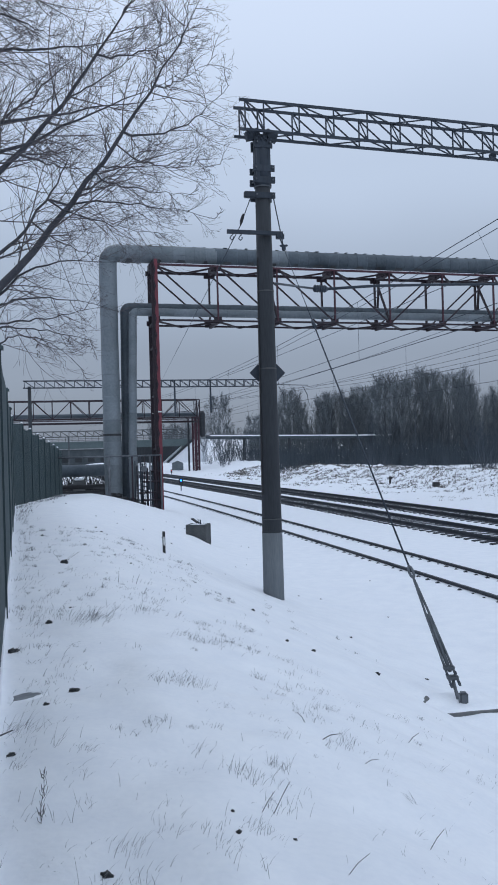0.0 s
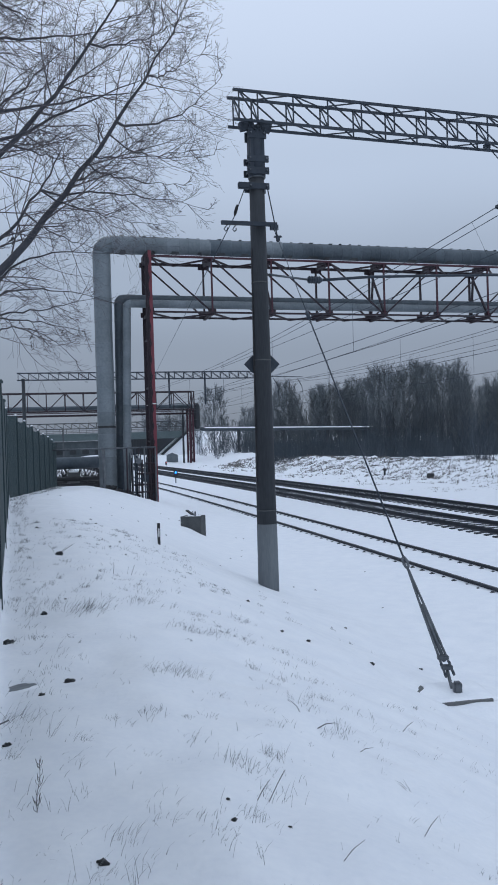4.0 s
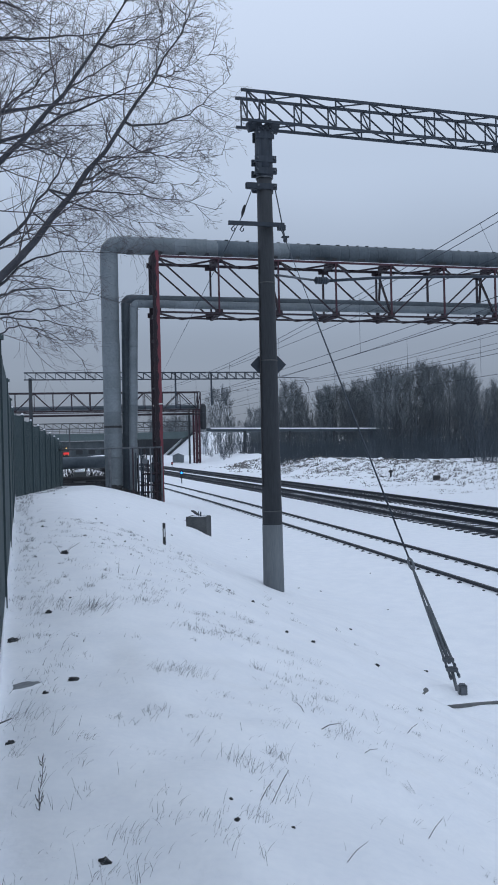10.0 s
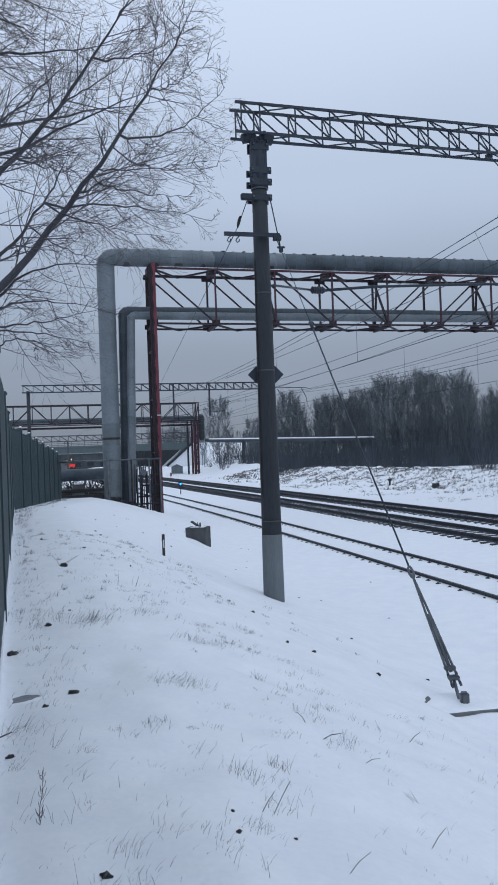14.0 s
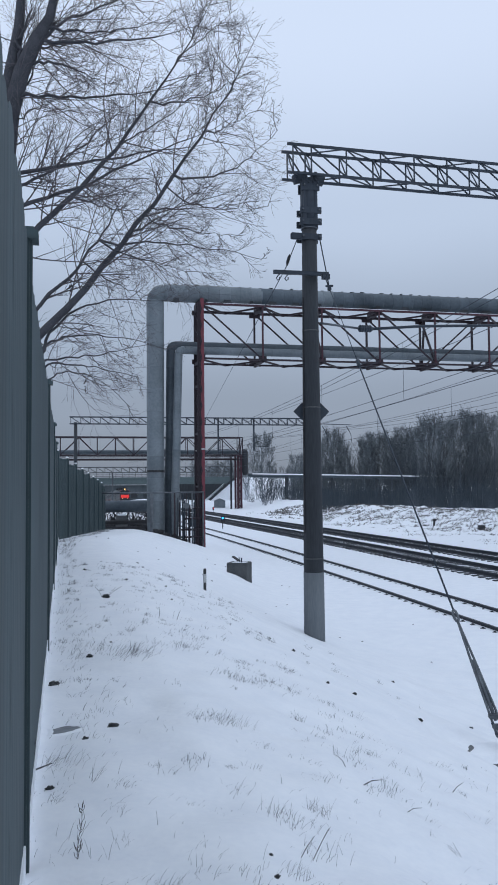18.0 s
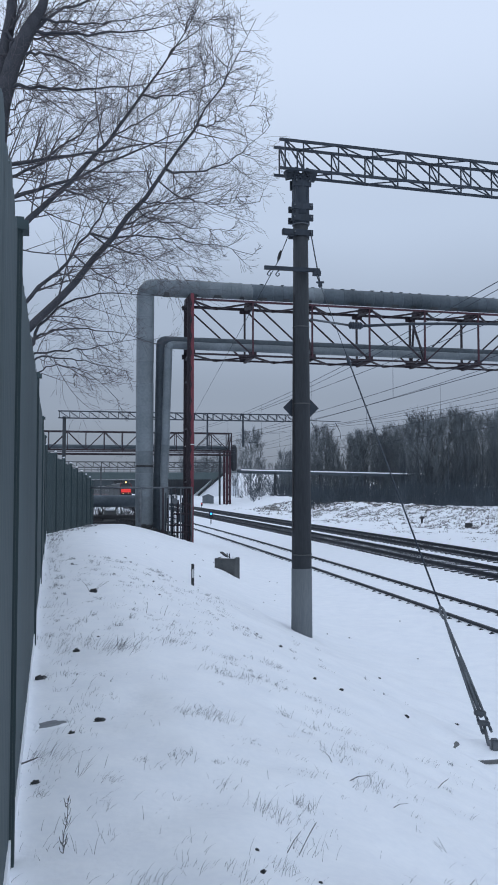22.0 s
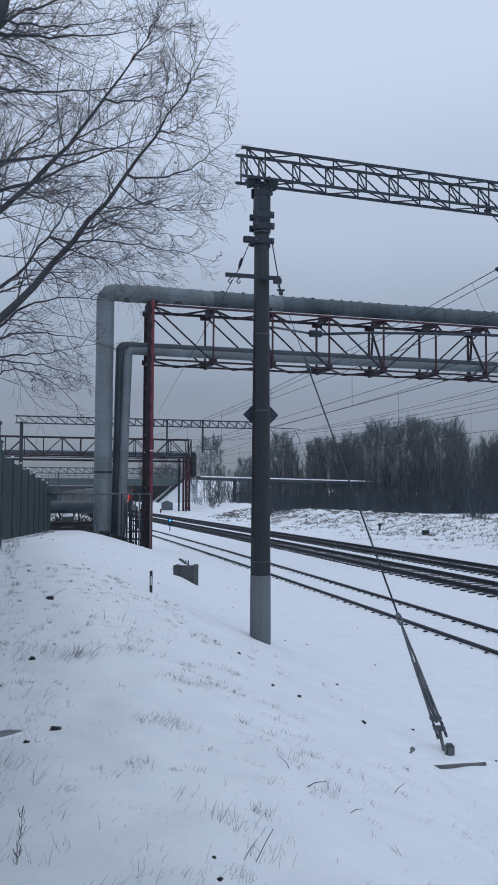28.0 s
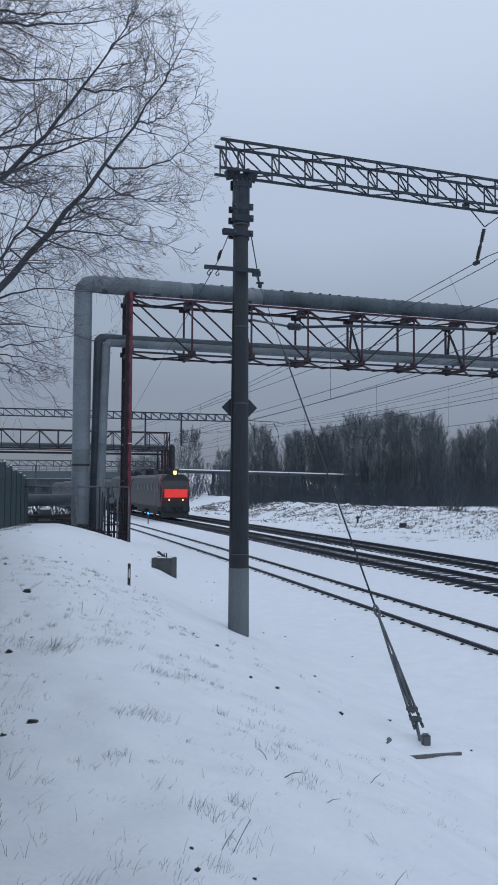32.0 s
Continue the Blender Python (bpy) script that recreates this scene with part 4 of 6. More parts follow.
    # a few curled dead leaf clusters caught in the twigs
    for x, z, s in ((-3.44, 5.26, 0.035), (-3.42, 5.14, 0.035), (-2.91, 5.32, 0.03), (-3.7, 6.9, 0.04), (-2.2, 7.6, 0.03), (-1.7, 9.0, 0.03), (-3.2, 8.6, 0.035)):
        bm = bmesh.new()
        for k in range(7):
            c = Vector((x - org.x + rng.gauss(0, s * 0.4), rng.gauss(0, s), z - org.z + rng.gauss(0, s)))
            beam(bm, c, c + Vector((rng.uniform(-s, s), 0, -rng.uniform(0.5, 1.6) * s)), s * 0.6, 0.006)
        part("dead_leaves", bm, EARTH, t, "curled dark dead leaves")


near_tree()


def far_tree(seed, height, wide, name="bare_tree", stems=1, label="leafless tree in a dense thicket beyond the tracks", many=0, fat=1.0):
    """A short trunk that splits into leaders fanning up to a rounded crown, or a bush of many stems."""
    rng = random.Random(seed)
    t = thing(name, label, "tree" if name == "bare_tree" else "bush", group="thicket beyond the tracks")
    low_, high_ = bmesh.new(), bmesh.new()
    tree = stems == 1
    if tree:
        tip = Vector((rng.uniform(-0.3, 0.3), rng.uniform(-0.3, 0.3), height * 0.9))
        spine = [Vector((0, 0, -0.3)), tip * 0.3 + Vector((rng.uniform(-0.12, 0.12), 0, 0)), tip * 0.65 + Vector((rng.uniform(-0.2, 0.2), 0, 0)), tip]
        tube(low_, spine, [0.005 * height + 0.02, 0.0035 * height + 0.02, 0.03, 0.008], 6, cap=False)
    leaders = many + rng.randint(15, 19) if tree else stems
    for k in range(leaders):
        a = k * 2.4 + rng.uniform(-0.5, 0.5)
        if tree:
            f = 0.16 + 0.78 * (k + rng.random()) / leaders
            p = spine[0].lerp(spine[3], f) + (spine[1] - spine[0].lerp(spine[3], 0.33)) * max(0.0, 1 - abs(f - 0.33) * 3)
            ln = height * (0.15 + wide * 1.5 * (1.0 - 0.75 * f)) * rng.uniform(0.7, 1.15)
            e = p + Vector((math.cos(a) * 0.40, math.sin(a) * 0.40, 0.92)) * ln
            e.z = min(e.z, height * rng.uniform(0.94, 1.0))
            out = ln * 0.5
        else:
            p = Vector((rng.uniform(-0.5, 0.5), rng.uniform(-0.5, 0.5), -0.3))
            out = wide * height * rng.uniform(0.25, 1.0)
            # the crown rounds off: the further out, the lower the tip
            e = Vector((math.cos(a) * out, math.sin(a) * out, height * (1.0 - 0.42 * (out / (wide * height)) ** 2) * rng.uniform(0.90, 1.0)))
        mid = p.lerp(e, 0.5) + Vector((math.cos(a), math.sin(a), 0)) * out * 0.16
        pts = [p, p.lerp(mid, 0.5) + Vector((math.cos(a), math.sin(a), 0)) * out * 0.08, mid, mid.lerp(e, 0.5) + Vector((rng.uniform(-0.15, 0.15), rng.uniform(-0.15, 0.15), 0)), e]
        tube(high_ if tree else low_, pts, [0.028, 0.023, 0.017, 0.011, 0.006] if tree else [0.028, 0.022, 0.016, 0.012, 0.006], 4, cap=False)
        ax = (e - p).normalized()
        for q in range(16 if tree else 10):
            g = 0.18 + 0.80 * rng.random() ** 0.6
            s = min(int(g * 4), 3)
            c = pts[s].lerp(pts[s + 1], g * 4 - s)
            sd = ax.cross(Vector((rng.uniform(-1, 1), rng.uniform(-1, 1), rng.uniform(-1, 1)))).normalized()
            ln = height * rng.uniform(0.06, 0.15) * (1.2 - 0.6 * g)
            d = (ax * 0.85 + sd * rng.uniform(0.25, 0.8) + Vector((0, 0, 0.4))).normalized() * ln
            tube(high_, [c, c + d], [0.010 * fat, 0.006 * fat], 3, cap=False)
            for w in range(6 if tree else 3):
                b = c + d * rng.uniform(0.2, 0.9)
                sd = Vector((rng.uniform(-1, 1), rng.uniform(-1, 1), rng.uniform(-0.2, 1.2))).normalized()
                tube(high_, [b, b + (d.normalized() * 0.85 + sd * 0.5) * ln * rng.uniform(0.25, 0.6)], [0.007 * fat, 0.005 * fat], 3, cap=False)
    part("trunk" if tree else "stem_clump", low_, HAZED_BARK, t)
    tagged(part("crown", high_, HAZED_TWIG if tree else BRUSH, t), kind="stuff")
    return t


def plant_row(protos, spots):
    used = set()
    rng = random.Random(5)
    for k, x, y, s in spots:
        p = protos[k % len(protos)]
        m = pose(x, y, ground_z(x, y) - 0.1, 0, 0, rng.uniform(0, 360))
        if p.name not in used:
            used.add(p.name)
            p.matrix_basis = m @ Matrix.Diagonal((s, s, s, 1))
        else:
            c = copy_thing(p, m)
            c.scale = (s, s, s)


SKYLINE = ((0.024, 8.5), (0.038, 11.5), (0.057, 12.3), (0.071, 11.0), (0.079, 7.0), (0.088, 11.0), (0.11, 12.2), (0.139, 12.4), (0.152, 14.0), (0.195, 14.8), (0.266, 14.8), (0.284, 12.5), (0.298, 10.4), (0.316, 12.5), (0.36, 13.6), (0.50, 13.0))


def skyline(k, y):
    """Height of the thicket's top above the datum, by bearing k = x / y."""
    for (a, za), (b, zb) in zip(SKYLINE, SKYLINE[1:]):
        if k <= b:
            z = za + (zb - za) * max(0.0, (k - a) / (b - a))
            break
    else:
        z = SKYLINE[-1][1]
    return 3.5 + (z - 3.5) * y / 130.0


rng = random.Random(21)
HEIGHTS = ((12.5, 0.15), (13.5, 0.12), (11.5, 0.18), (14.0, 0.11), (11.0, 0.21))
protos = [far_tree(31 + i, h, w) for i, (h, w) in enumerate(HEIGHTS)]
spots = []
for i in range(128):
    k = rng.uniform(0.028, 0.43)
    y = rng.uniform(166, 200) if k < 0.165 else rng.uniform(122, 166)
    top = (skyline(k, y) - ground_z(k * y, y)) * rng.uniform(0.84, 1.03)
    spots.append((i, k * y, y, top / HEIGHTS[i % 5][0]))
for i in range(24):
    y = rng.uniform(166, 200)
    spots.append((i, rng.uniform(-0.058, 0.026) * y, y, rng.uniform(0.42, 0.72)))
for i in range(26):
    y = rng.uniform(300, 345)
    spots.append((i, rng.uniform(-0.125, -0.05) * y, y, rng.uniform(0.95, 1.35)))
plant_row(protos, spots)
round_tree = far_tree(71, 11.0, 0.36, "bare_tree", 1, "round-crowned leafless tree behind the far pipe", 22, 1.25)
plant_row([round_tree], [(0, -5.8, 157.5, 1.16), (0, 1.0, 160.0, 0.82)])
bushes = [far_tree(51 + i, h, 0.45, "bush", 16, "dense dark leafless bush on the snowy bank") for i, h in enumerate((4.2, 5.0, 5.8))]
spots = []
for i in range(56):
    y = rng.uniform(110, 128)
    spots.append((i, rng.uniform(0.03, 0.43) * y, y, rng.uniform(0.55, 0.82)))
for i in range(30):
    y = rng.uniform(104, 110)
    spots.append((i, rng.uniform(0.03, 0.43) * y, y, rng.uniform(0.22, 0.42)))
for i in range(46):
    y = rng.uniform(142, 190)
    spots.append((i, rng.uniform(-0.058, 0.03) * y, y, rng.uniform(0.3, 0.75)))
for i in range(9):
    y = rng.uniform(126, 140)
    spots.append((i, rng.uniform(0.125, 0.18) * y, y, rng.uniform(0.9, 1.3)))
for i, (x, y, s) in enumerate(((21.4, 74.0, 1.2), (22.2, 74.2, 1.0), (20.9, 74.3, 0.8), (22.9, 74.6, 0.9), (21.7, 73.7, 0.85))):
    spots.append((i, x, y, s))
plant_row(bushes, spots)


def brush(name, label, count, seed, y0, y1, k0, k1, rise, radius, twigs):
    """Thin upright stems crowding between the trees."""
    r = random.Random(seed)
    bm = bmesh.new()
    while count > 0:
        y = r.uniform(y0, y1)
        k = r.uniform(k0, k1)
        x = k * y
        if noise.noise(Vector((x * 0.22, y * 0.22, seed))) < r.uniform(-0.7, 0.35):
            continue
        count -= 1
        z = ground_z(x, y) - 0.1
        h = (13.0 * y / 130.0) * r.uniform(*rise) * (0.85 + 0.55 * noise.noise(Vector((x * 0.16, y * 0.1, 5))))
        q = Vector((x, y, z))
        lean = Vector((r.gauss(0, 0.05) * h, r.gauss(0, 0.05) * h, h))
        e = q + lean
        mid = q + lean * 0.55 + Vector((r.gauss(0, 0.15), r.gauss(0, 0.15), 0))
        w = radius * r.uniform(0.6, 1.3)
        tube(bm, [q, mid, e], [w, w * 0.7, 0.006], 3, cap=False)
        for k2 in range(twigs):
            f = r.uniform(0.25, 0.95)
            c = q.lerp(mid, f / 0.55) if f < 0.55 else mid.lerp(e, (f - 0.55) / 0.45)
            ln = h * r.uniform(0.08, 0.22)
            a = r.uniform(0, 6.28)
            tube(bm, [c, c + Vector((math.cos(a) * ln * 0.42, math.sin(a) * ln * 0.42, ln * 0.9))], [0.012, 0.006], 3, cap=False)
    tagged(part(name, bm, BRUSH), label, "undergrowth", kind="stuff")


brush("saplings", "crowded thin leafless saplings between the trees", 1500, 3, 125, 165, 0.15, 0.44, (0.40, 0.85), 0.018, 7)
brush("undergrowth", "dense dark leafless undergrowth at the foot of the trees", 7200, 4, 110, 132, 0.028, 0.44, (0.15, 0.38), 0.019, 3)


def far_woods():
    """A distant belt of bare woods on the skyline."""
    bm = bmesh.new()
    r = random.Random(77)
    for i in range(2200):
        y = r.uniform(170, 215) if i % 2 else r.uniform(520, 620)
        x = r.uniform(0.0, 0.46) * y if i % 2 else r.uniform(-0.46, 0.0) * y
        h = (r.uniform(7, 14) if i % 2 else r.uniform(9, 17)) * (0.8 + 0.25 * noise.noise(Vector((x * 0.05, y * 0.01, 0))))
        z = ground_z(x, y)
        p = Vector((x, y, z))
        q = p + Vector((r.uniform(-1.4, 1.4), r.uniform(-0.5, 0.5), h))
        w = 0.16 if i % 2 else 0.5
        tube(bm, [p, p.lerp(q, 0.5) + Vector((r.uniform(-0.3, 0.3), 0, 0)), q], [w, w * 0.6, 0.02], 3, cap=False)
        for k in range(3):
            c = p.lerp(q, r.uniform(0.25, 0.8))
            tube(bm, [c, c + Vector((r.uniform(-1.8, 1.8), 0, r.uniform(1.0, 3.5)))], [w * 0.45, 0.02], 3, cap=False)
    tagged(part("distant_woods", bm, HAZED_TWIG), "distant belt of leafless woods, haze in their grey colour", "woods", kind="stuff")


far_woods()


# ---- second gantry, far pipe bridge, road bridge ----
G2 = pose(-21.75, 80.0, 0.0, 0, 0, 14.0)
g2 = thing("gantry_beam", "long thin lattice gantry beam over the tracks with hanging posts", "railway gantry", G2, group="overhead line gantries")
lattice_girder(g2, -0.6, 25.6, 9.95, 10.65, 0.22, 0.98, STEEL, STEEL, 0.085, 0.05)
for x, z in ((14.6, 6.9), (18.4, 7.2)):
    bar("drop_post", (x, 0, z), (x, 0, 10.65), 0.16, 0.16, STEEL, g2)
    bar("drop_arm", (x, 0, z + 0.4), (x + 1.6, 0, z + 0.5), 0.06, 0.06, STEEL, g2)
bar("end_arm", (25.4, 0, 10.1), (29.2, 0, 10.0), 0.07, 0.07, STEEL, g2)
for x in (25.9, 28.6):
    bar("drop_arm", (x, 0, 9.9), (x + 0.5, 0, 9.0), 0.06, 0.06, STEEL, g2)
    bar("steady_arm", (x + 0.5, 0, 9.0), (x + 0.6, 0, 8.2), 0.04, 0.04, STEEL, g2)
for x in (0.0, 24.75):
    p = G2 @ Vector((x, 0, 0))
    concrete_mast(pose(p.x, p.y, ground_z(p.x, p.y) - 0.2, 0, 0, 14), 10.3 - ground_z(p.x, p.y), 0.21, 0.17, "dark concrete mast of a distant gantry")


def far_truss(m, x0, x1, z0, z1, half, bay, leg_x, leg_foot):
    t = thing("pipe_bridge", "distant maroon steel truss carrying pipes over the tracks", "pipe bridge", m)
    for y in (-half, half):
        for z in (z0, z1):
            bar("chord", (x0, y, z), (x1, y, z), 0.22, 0.20, MAROON, t)
        k, x = 0, x0
        while x < x1 - 0.1:
            bar("vertical", (x, y, z0), (x, y, z1), 0.14, 0.14, MAROON, t)
            up = k % 2
            bar("diagonal", (x, y, z0 if up else z1), (min(x + bay, x1), y, z1 if up else z0), 0.13, 0.13, MAROON, t)
            x += bay
            k += 1
        bar("vertical", (x1, y, z0), (x1, y, z1), 0.2, 0.2, MAROON, t)
    for z, r, mm in ((z0 + 0.55, 0.38, PIPE_DARK), (z0 - 0.75, 0.16, MAROON)):
        bm = bmesh.new()
        tube(bm, [(x0, 0, z), (x1, 0, z)], r, 12)
        part("pipe", bm, mm, t, smooth=True)
    bar("walkway", (x0, -half - 0.3, z0 - 0.35), (x1, -half - 0.3, z0 - 0.35), 0.3, 0.16, MAROON, t)
    bar("walkway", (x0, -half - 0.3, z0 - 0.95), (x1, -half - 0.3, z0 - 0.95), 0.2, 0.12, MAROON, t)
    for x, w, mm in ((leg_x, 0.36, DULL_RED), (leg_x - 0.62, 0.34, DULL_RED), (leg_x - 1.45, 0.3, POLE_DARK)):
        for y in ((-half, half) if mm is not POLE_DARK else (half,)):
            bar("leg", (x, y, leg_foot), (x, y, z0), w, w, mm, t)
    for k in range(6):
        z = leg_foot + 0.6 + k * 1.3
        bar("leg_brace", (leg_x - 0.62, -half, z), (leg_x, -half, z + 1.3), 0.10, 0.14, MAROON, t)
    return t


B2 = pose(-9.6, 150.0, 0.0, 0, 0, 15.0)
far_truss(B2, -62.0, 0.3, 9.3, 12.55, 1.2, 3.25, 0.0, -1.5)
fp = thing("far_heating_pipe", "snow-topped grey pipe running level on posts to the thicket", "heating pipe", B2)
bm = bmesh.new()
tube(bm, [(1.6, 0, 5.6), (2.4, 0, 5.5), (41.0, 0, 4.75)], [0.30, 0.36, 0.36], 14)
part("pipe", bm, PIPE_DARK, fp, smooth=True)
bm = bmesh.new()
tube(bm, [(1.0, 0, 10.4), (1.0, 0, 9.9), (1.0, 0, 6.2), (1.05, 0, 5.6)], [0.35, 0.58, 0.58, 0.4], 14)
part("expansion_drum", bm, POLE_DARK, fp, "dark upright drum at the pipe's end", True)
bm = bmesh.new()
sweep(bm, [(2.4, 0, 5.9), (20, 0, 5.56), (41, 0, 5.15)], [(-0.33, -0.22), (0.33, -0.22), (0.16, -0.02), (-0.16, -0.02)])
part("snow_cap", bm, SNOW, fp)
for x in (9.0, 18.0, 27.0, 35.0):
    bar("post", (x, 0, -3.0), (x, 0, 5.25 - 0.0195 * (x - 2.4)), 0.7 if x < 10 else 0.35, 0.4, POLE_DARK, fp)

G3 = pose(-53.0, 205.0, 0.0, 0, 0, 14.0)
g3 = thing("gantry_beam", "distant grey lattice gantry beam near the road bridge", "railway gantry", G3, group="overhead line gantries")
lattice_girder(g3, -10.0, 40.0, 7.3, 8.7, 0.4, 2.1, HAZE_STEEL, HAZE_STEEL, 0.22, 0.16)
for x in (-8.0, 38.0, 6.8):
    bar("mast", (x, 0, -4.0), (x, 0, 7.3), 0.4, 0.4, HAZE_STEEL, g3)

RB = pose(-17.0, 262.0, 0.0, 0, 0, 15.0)
rb = thing("road_bridge", "grey-green girder road bridge crossing far over the tracks", "bridge", RB)
block("deck", (-75, 0, 6.25), (150, 10, 0.55), BRIDGE, rb)
block("girder", (-75, -4.6, 5.2), (150, 0.6, 1.7), BRIDGE, rb)
block("girder", (-75, 4.6, 5.2), (150, 0.6, 1.7), BRIDGE, rb)
block("girder", (-75, 0, 5.2), (150, 0.6, 1.7), BRIDGE, rb)
for z in (6.9, 7.4, 8.0):
    bar("rail", (-150, -4.8, z), (0, -4.8, z), 0.12, 0.12, HAZE_STEEL, rb)
for i in range(76):
    bar("baluster", (-150 + i * 2.0, -4.8, 6.4), (-150 + i * 2.0, -4.8, 8.0), 0.14, 0.14, HAZE_STEEL, rb)
for x in (-29.0, -56.0, -84.0):
    for y in (-3.5, 0, 3.5):
        bar("pier", (x, y, -8.0), (x, y, 4.4), 1.0, 1.0, CONCRETE, rb)
bm = bmesh.new()
vs = [bm.verts.new(p) for p in ((-16, -5.2, -5.6), (3, -5.2, -5.6), (3, -5.2, 6.3), (-1.9, -5.2, 6.3), (-16, 6, -5.6), (3, 6, -5.6), (3, 6, 6.3), (-1.9, 6, 6.3))]
for f in ((0, 1, 2, 3), (7, 6, 5, 4), (0, 3, 7, 4), (3, 2, 6, 7), (2, 1, 5, 6), (1, 0, 4, 5)):
    bm.faces.new([vs[i] for i in f])
part("abutment", bm, SNOW, rb, "snowy sloping abutment")
bar("stair_edge", (-16.4, -5.3, -5.6), (-2.3, -5.3, 6.3), 0.5, 0.7, POLE_DARK, rb)
bm = bmesh.new()
vs = [bm.verts.new(p) for p in ((2.5, -26, -3), (70, -30, -3), (70, -5, 3.5), (2.5, -5, 6.3), (2.5, 7, 6.3), (70, 7, 3.5), (70, 30, -3), (2.5, 30, -3), (-2, -24, -3))]
for f in ((0, 1, 2, 3), (3, 2, 5, 4), (4, 5, 6, 7), (1, 6, 5, 2), (0, 3, 8), (0, 7, 6, 1), (0, 3, 4, 7)):
    bm.faces.new([vs[i] for i in f])
part("embankment", bm, SNOW, rb, "snowy approach embankment")
# added dark sheet that stands for the shade under the deck
block("underbridge_shade", (-13, 14, -1.0), (28, 1.0, 11.0), POLE_DARK, rb)

hut = thing("trackside_hut", "small grey hut with a snowy gable roof beside the tracks", "hut", pose(-14.5, 162.0, -0.35, 0, 0, 4) @ Matrix.Diagonal((0.9, 0.9, 0.72, 1)))
bm = bmesh.new()
prof = [(-1.25, -0.6), (1.25, -0.6), (1.25, 1.35), (0, 2.0), (-1.25, 1.35)]
rings = [[bm.verts.new((a, y, b)) for a, b in prof] for y in (-1.5, 1.5)]
for k in range(5):
    bm.faces.new((rings[0][k], rings[0][(k + 1) % 5], rings[1][(k + 1) % 5], rings[1][k]))
bm.faces.new(rings[0][::-1])
bm.faces.new(rings[1])
part("wall", bm, PIPE, hut)
for s in (-1, 1):
    bar("roof_slope", (s * 1.45, 0, 1.33), (0, 0, 2.10), 3.4, 0.12, SNOW, hut, "snow-covered roof slope")

depot = thing("low_depot", "long low grey building with small dark windows beyond the fence", "building", pose(-118.0, 440.0, -5.2, 0, 0, 10))
block("outer_wall", (0, 0, 4.0), (96, 12, 11.0), WALL_GREY, depot)
block("roof", (0, 0, 9.6), (97, 13, 0.4), WALL_GREY, depot)
for i in range(14):
    w = block("window", (-44 + i * 6.8, -6.02, 4.2), (3.6, 0.10, 3.0), GLASS, depot)


# ---- small signals ----
def dwarf_signal(x, y, lens, label, turn, k=1.0):
    z = ground_z(x, y) + 0.98 * (1 - k) * 0.8
    s = thing("dwarf_signal", label, "railway signal", pose(x, y, z, 0, 0, turn) @ Matrix.Diagonal((k, k, k, 1)), group="dwarf signals")
    rod("stem", [(0, 0, -0.9), (0, 0, 0.55)], 0.05, GALV, s)
    bm = bmesh.new()
    box(bm, (0, 0, 0.85), (0.36, 0.22, 0.72))
    bmesh.ops.bevel(bm, geom=bm.edges[:], offset=0.05, segments=2, affect="EDGES")
    head = part("head", bm, BLACK, s)
    bm = bmesh.new()
    tube(bm, [(0, -0.11, 0.98), (0, -0.15, 0.98)], 0.095, 16)
    part("lens", bm, lens, head, "lit signal lens")
    bm = bmesh.new()
    for i in range(9):
        a = i * math.pi / 8
        beam(bm, (0.15 * math.cos(a), -0.11, 0.98 + 0.15 * math.sin(a)), (0.15 * math.cos(a), -0.30, 0.98 + 0.15 * math.sin(a)), 0.06, 0.01)
    part("hood", bm, BLACK, head)
    return s


dwarf_signal(-6.45, 75.0, BLUE_LAMP, "dwarf signal glowing blue between the tracks", 8)
dwarf_signal(-11.8, 121.0, RED_LAMP, "dwarf signal glowing red beside the far track", 8, 0.7)


# ---- overhead wires ----
def span(name, label, u, z0, z1, y0, y1, sag, r, mm=STEEL):
    bm = bmesh.new()
    n = 14
    tube(bm, [(track_x(u, y0 + (y1 - y0) * i / n), y0 + (y1 - y0) * i / n, z0 + (z1 - z0) * i / n - 4 * sag * (i / n) * (1 - i / n)) for i in range(n + 1)], r, 5)
    w = part(name, bm, mm)
    return tagged(w, label, "overhead wire", "overhead wires")


for u, pair, zc, lift in ((10.75, True, 6.45, 0.0), (17.3, False, 6.68, 0.12), (21.3, True, 6.45, 0.22)):
    yg1, yg2 = 16.6 + (u - 4.7) * 0.238, 80 + u * 0.25 - 0.5
    for y0, y1 in ((yg1 - 62, yg1), (yg1, yg2), (yg2, yg2 + 64), (yg2 + 64, yg2 + 128)):
        za, zb = 8.78 + lift + level(y0), 8.78 + lift + level(y1)
        span("messenger_wire", "sagging messenger wire above the track", u, za, zb, y0, y1, 0.75, 0.011)
        if pair:
            span("messenger_wire", "sagging messenger wire above the track", u + 0.16, za - 0.12, zb - 0.1, y0, y1, 0.75, 0.010)
        c = span("contact_wire", "level contact wire above the track", u, zc + level(y0), zc + level(y1), y0, y1, 0.05, 0.011)
        for i in range(1, 7):
            f = i / 7.0
            y = y0 + (y1 - y0) * f
            zm = za + (zb - za) * f - 3.0 * f * (1 - f)
            rod("dropper", [(track_x(u, y), y, zm), (track_x(u, y), y, zc - 0.03 + level(y))], 0.006, STEEL, c, 4)
aux = span("auxiliary_wire", "thin auxiliary wire slung below the messenger wires", 10.75, 8.0, 7.6, -14, 46, 0.15, 0.010)
rod("dropper", [(track_x(10.75, 19.65), 19.65, 8.62), (track_x(10.75, 19.0), 19.0, 7.63)], 0.005, STEEL, aux, 4)
for y0, y1 in ((-43, 18), (18, 82), (82, 146)):
    span("contact_wire", "second level contact wire above the siding", 10.9, 6.85 + level(y0), 6.85 + level(y1), y0, y1, 0.1, 0.010)
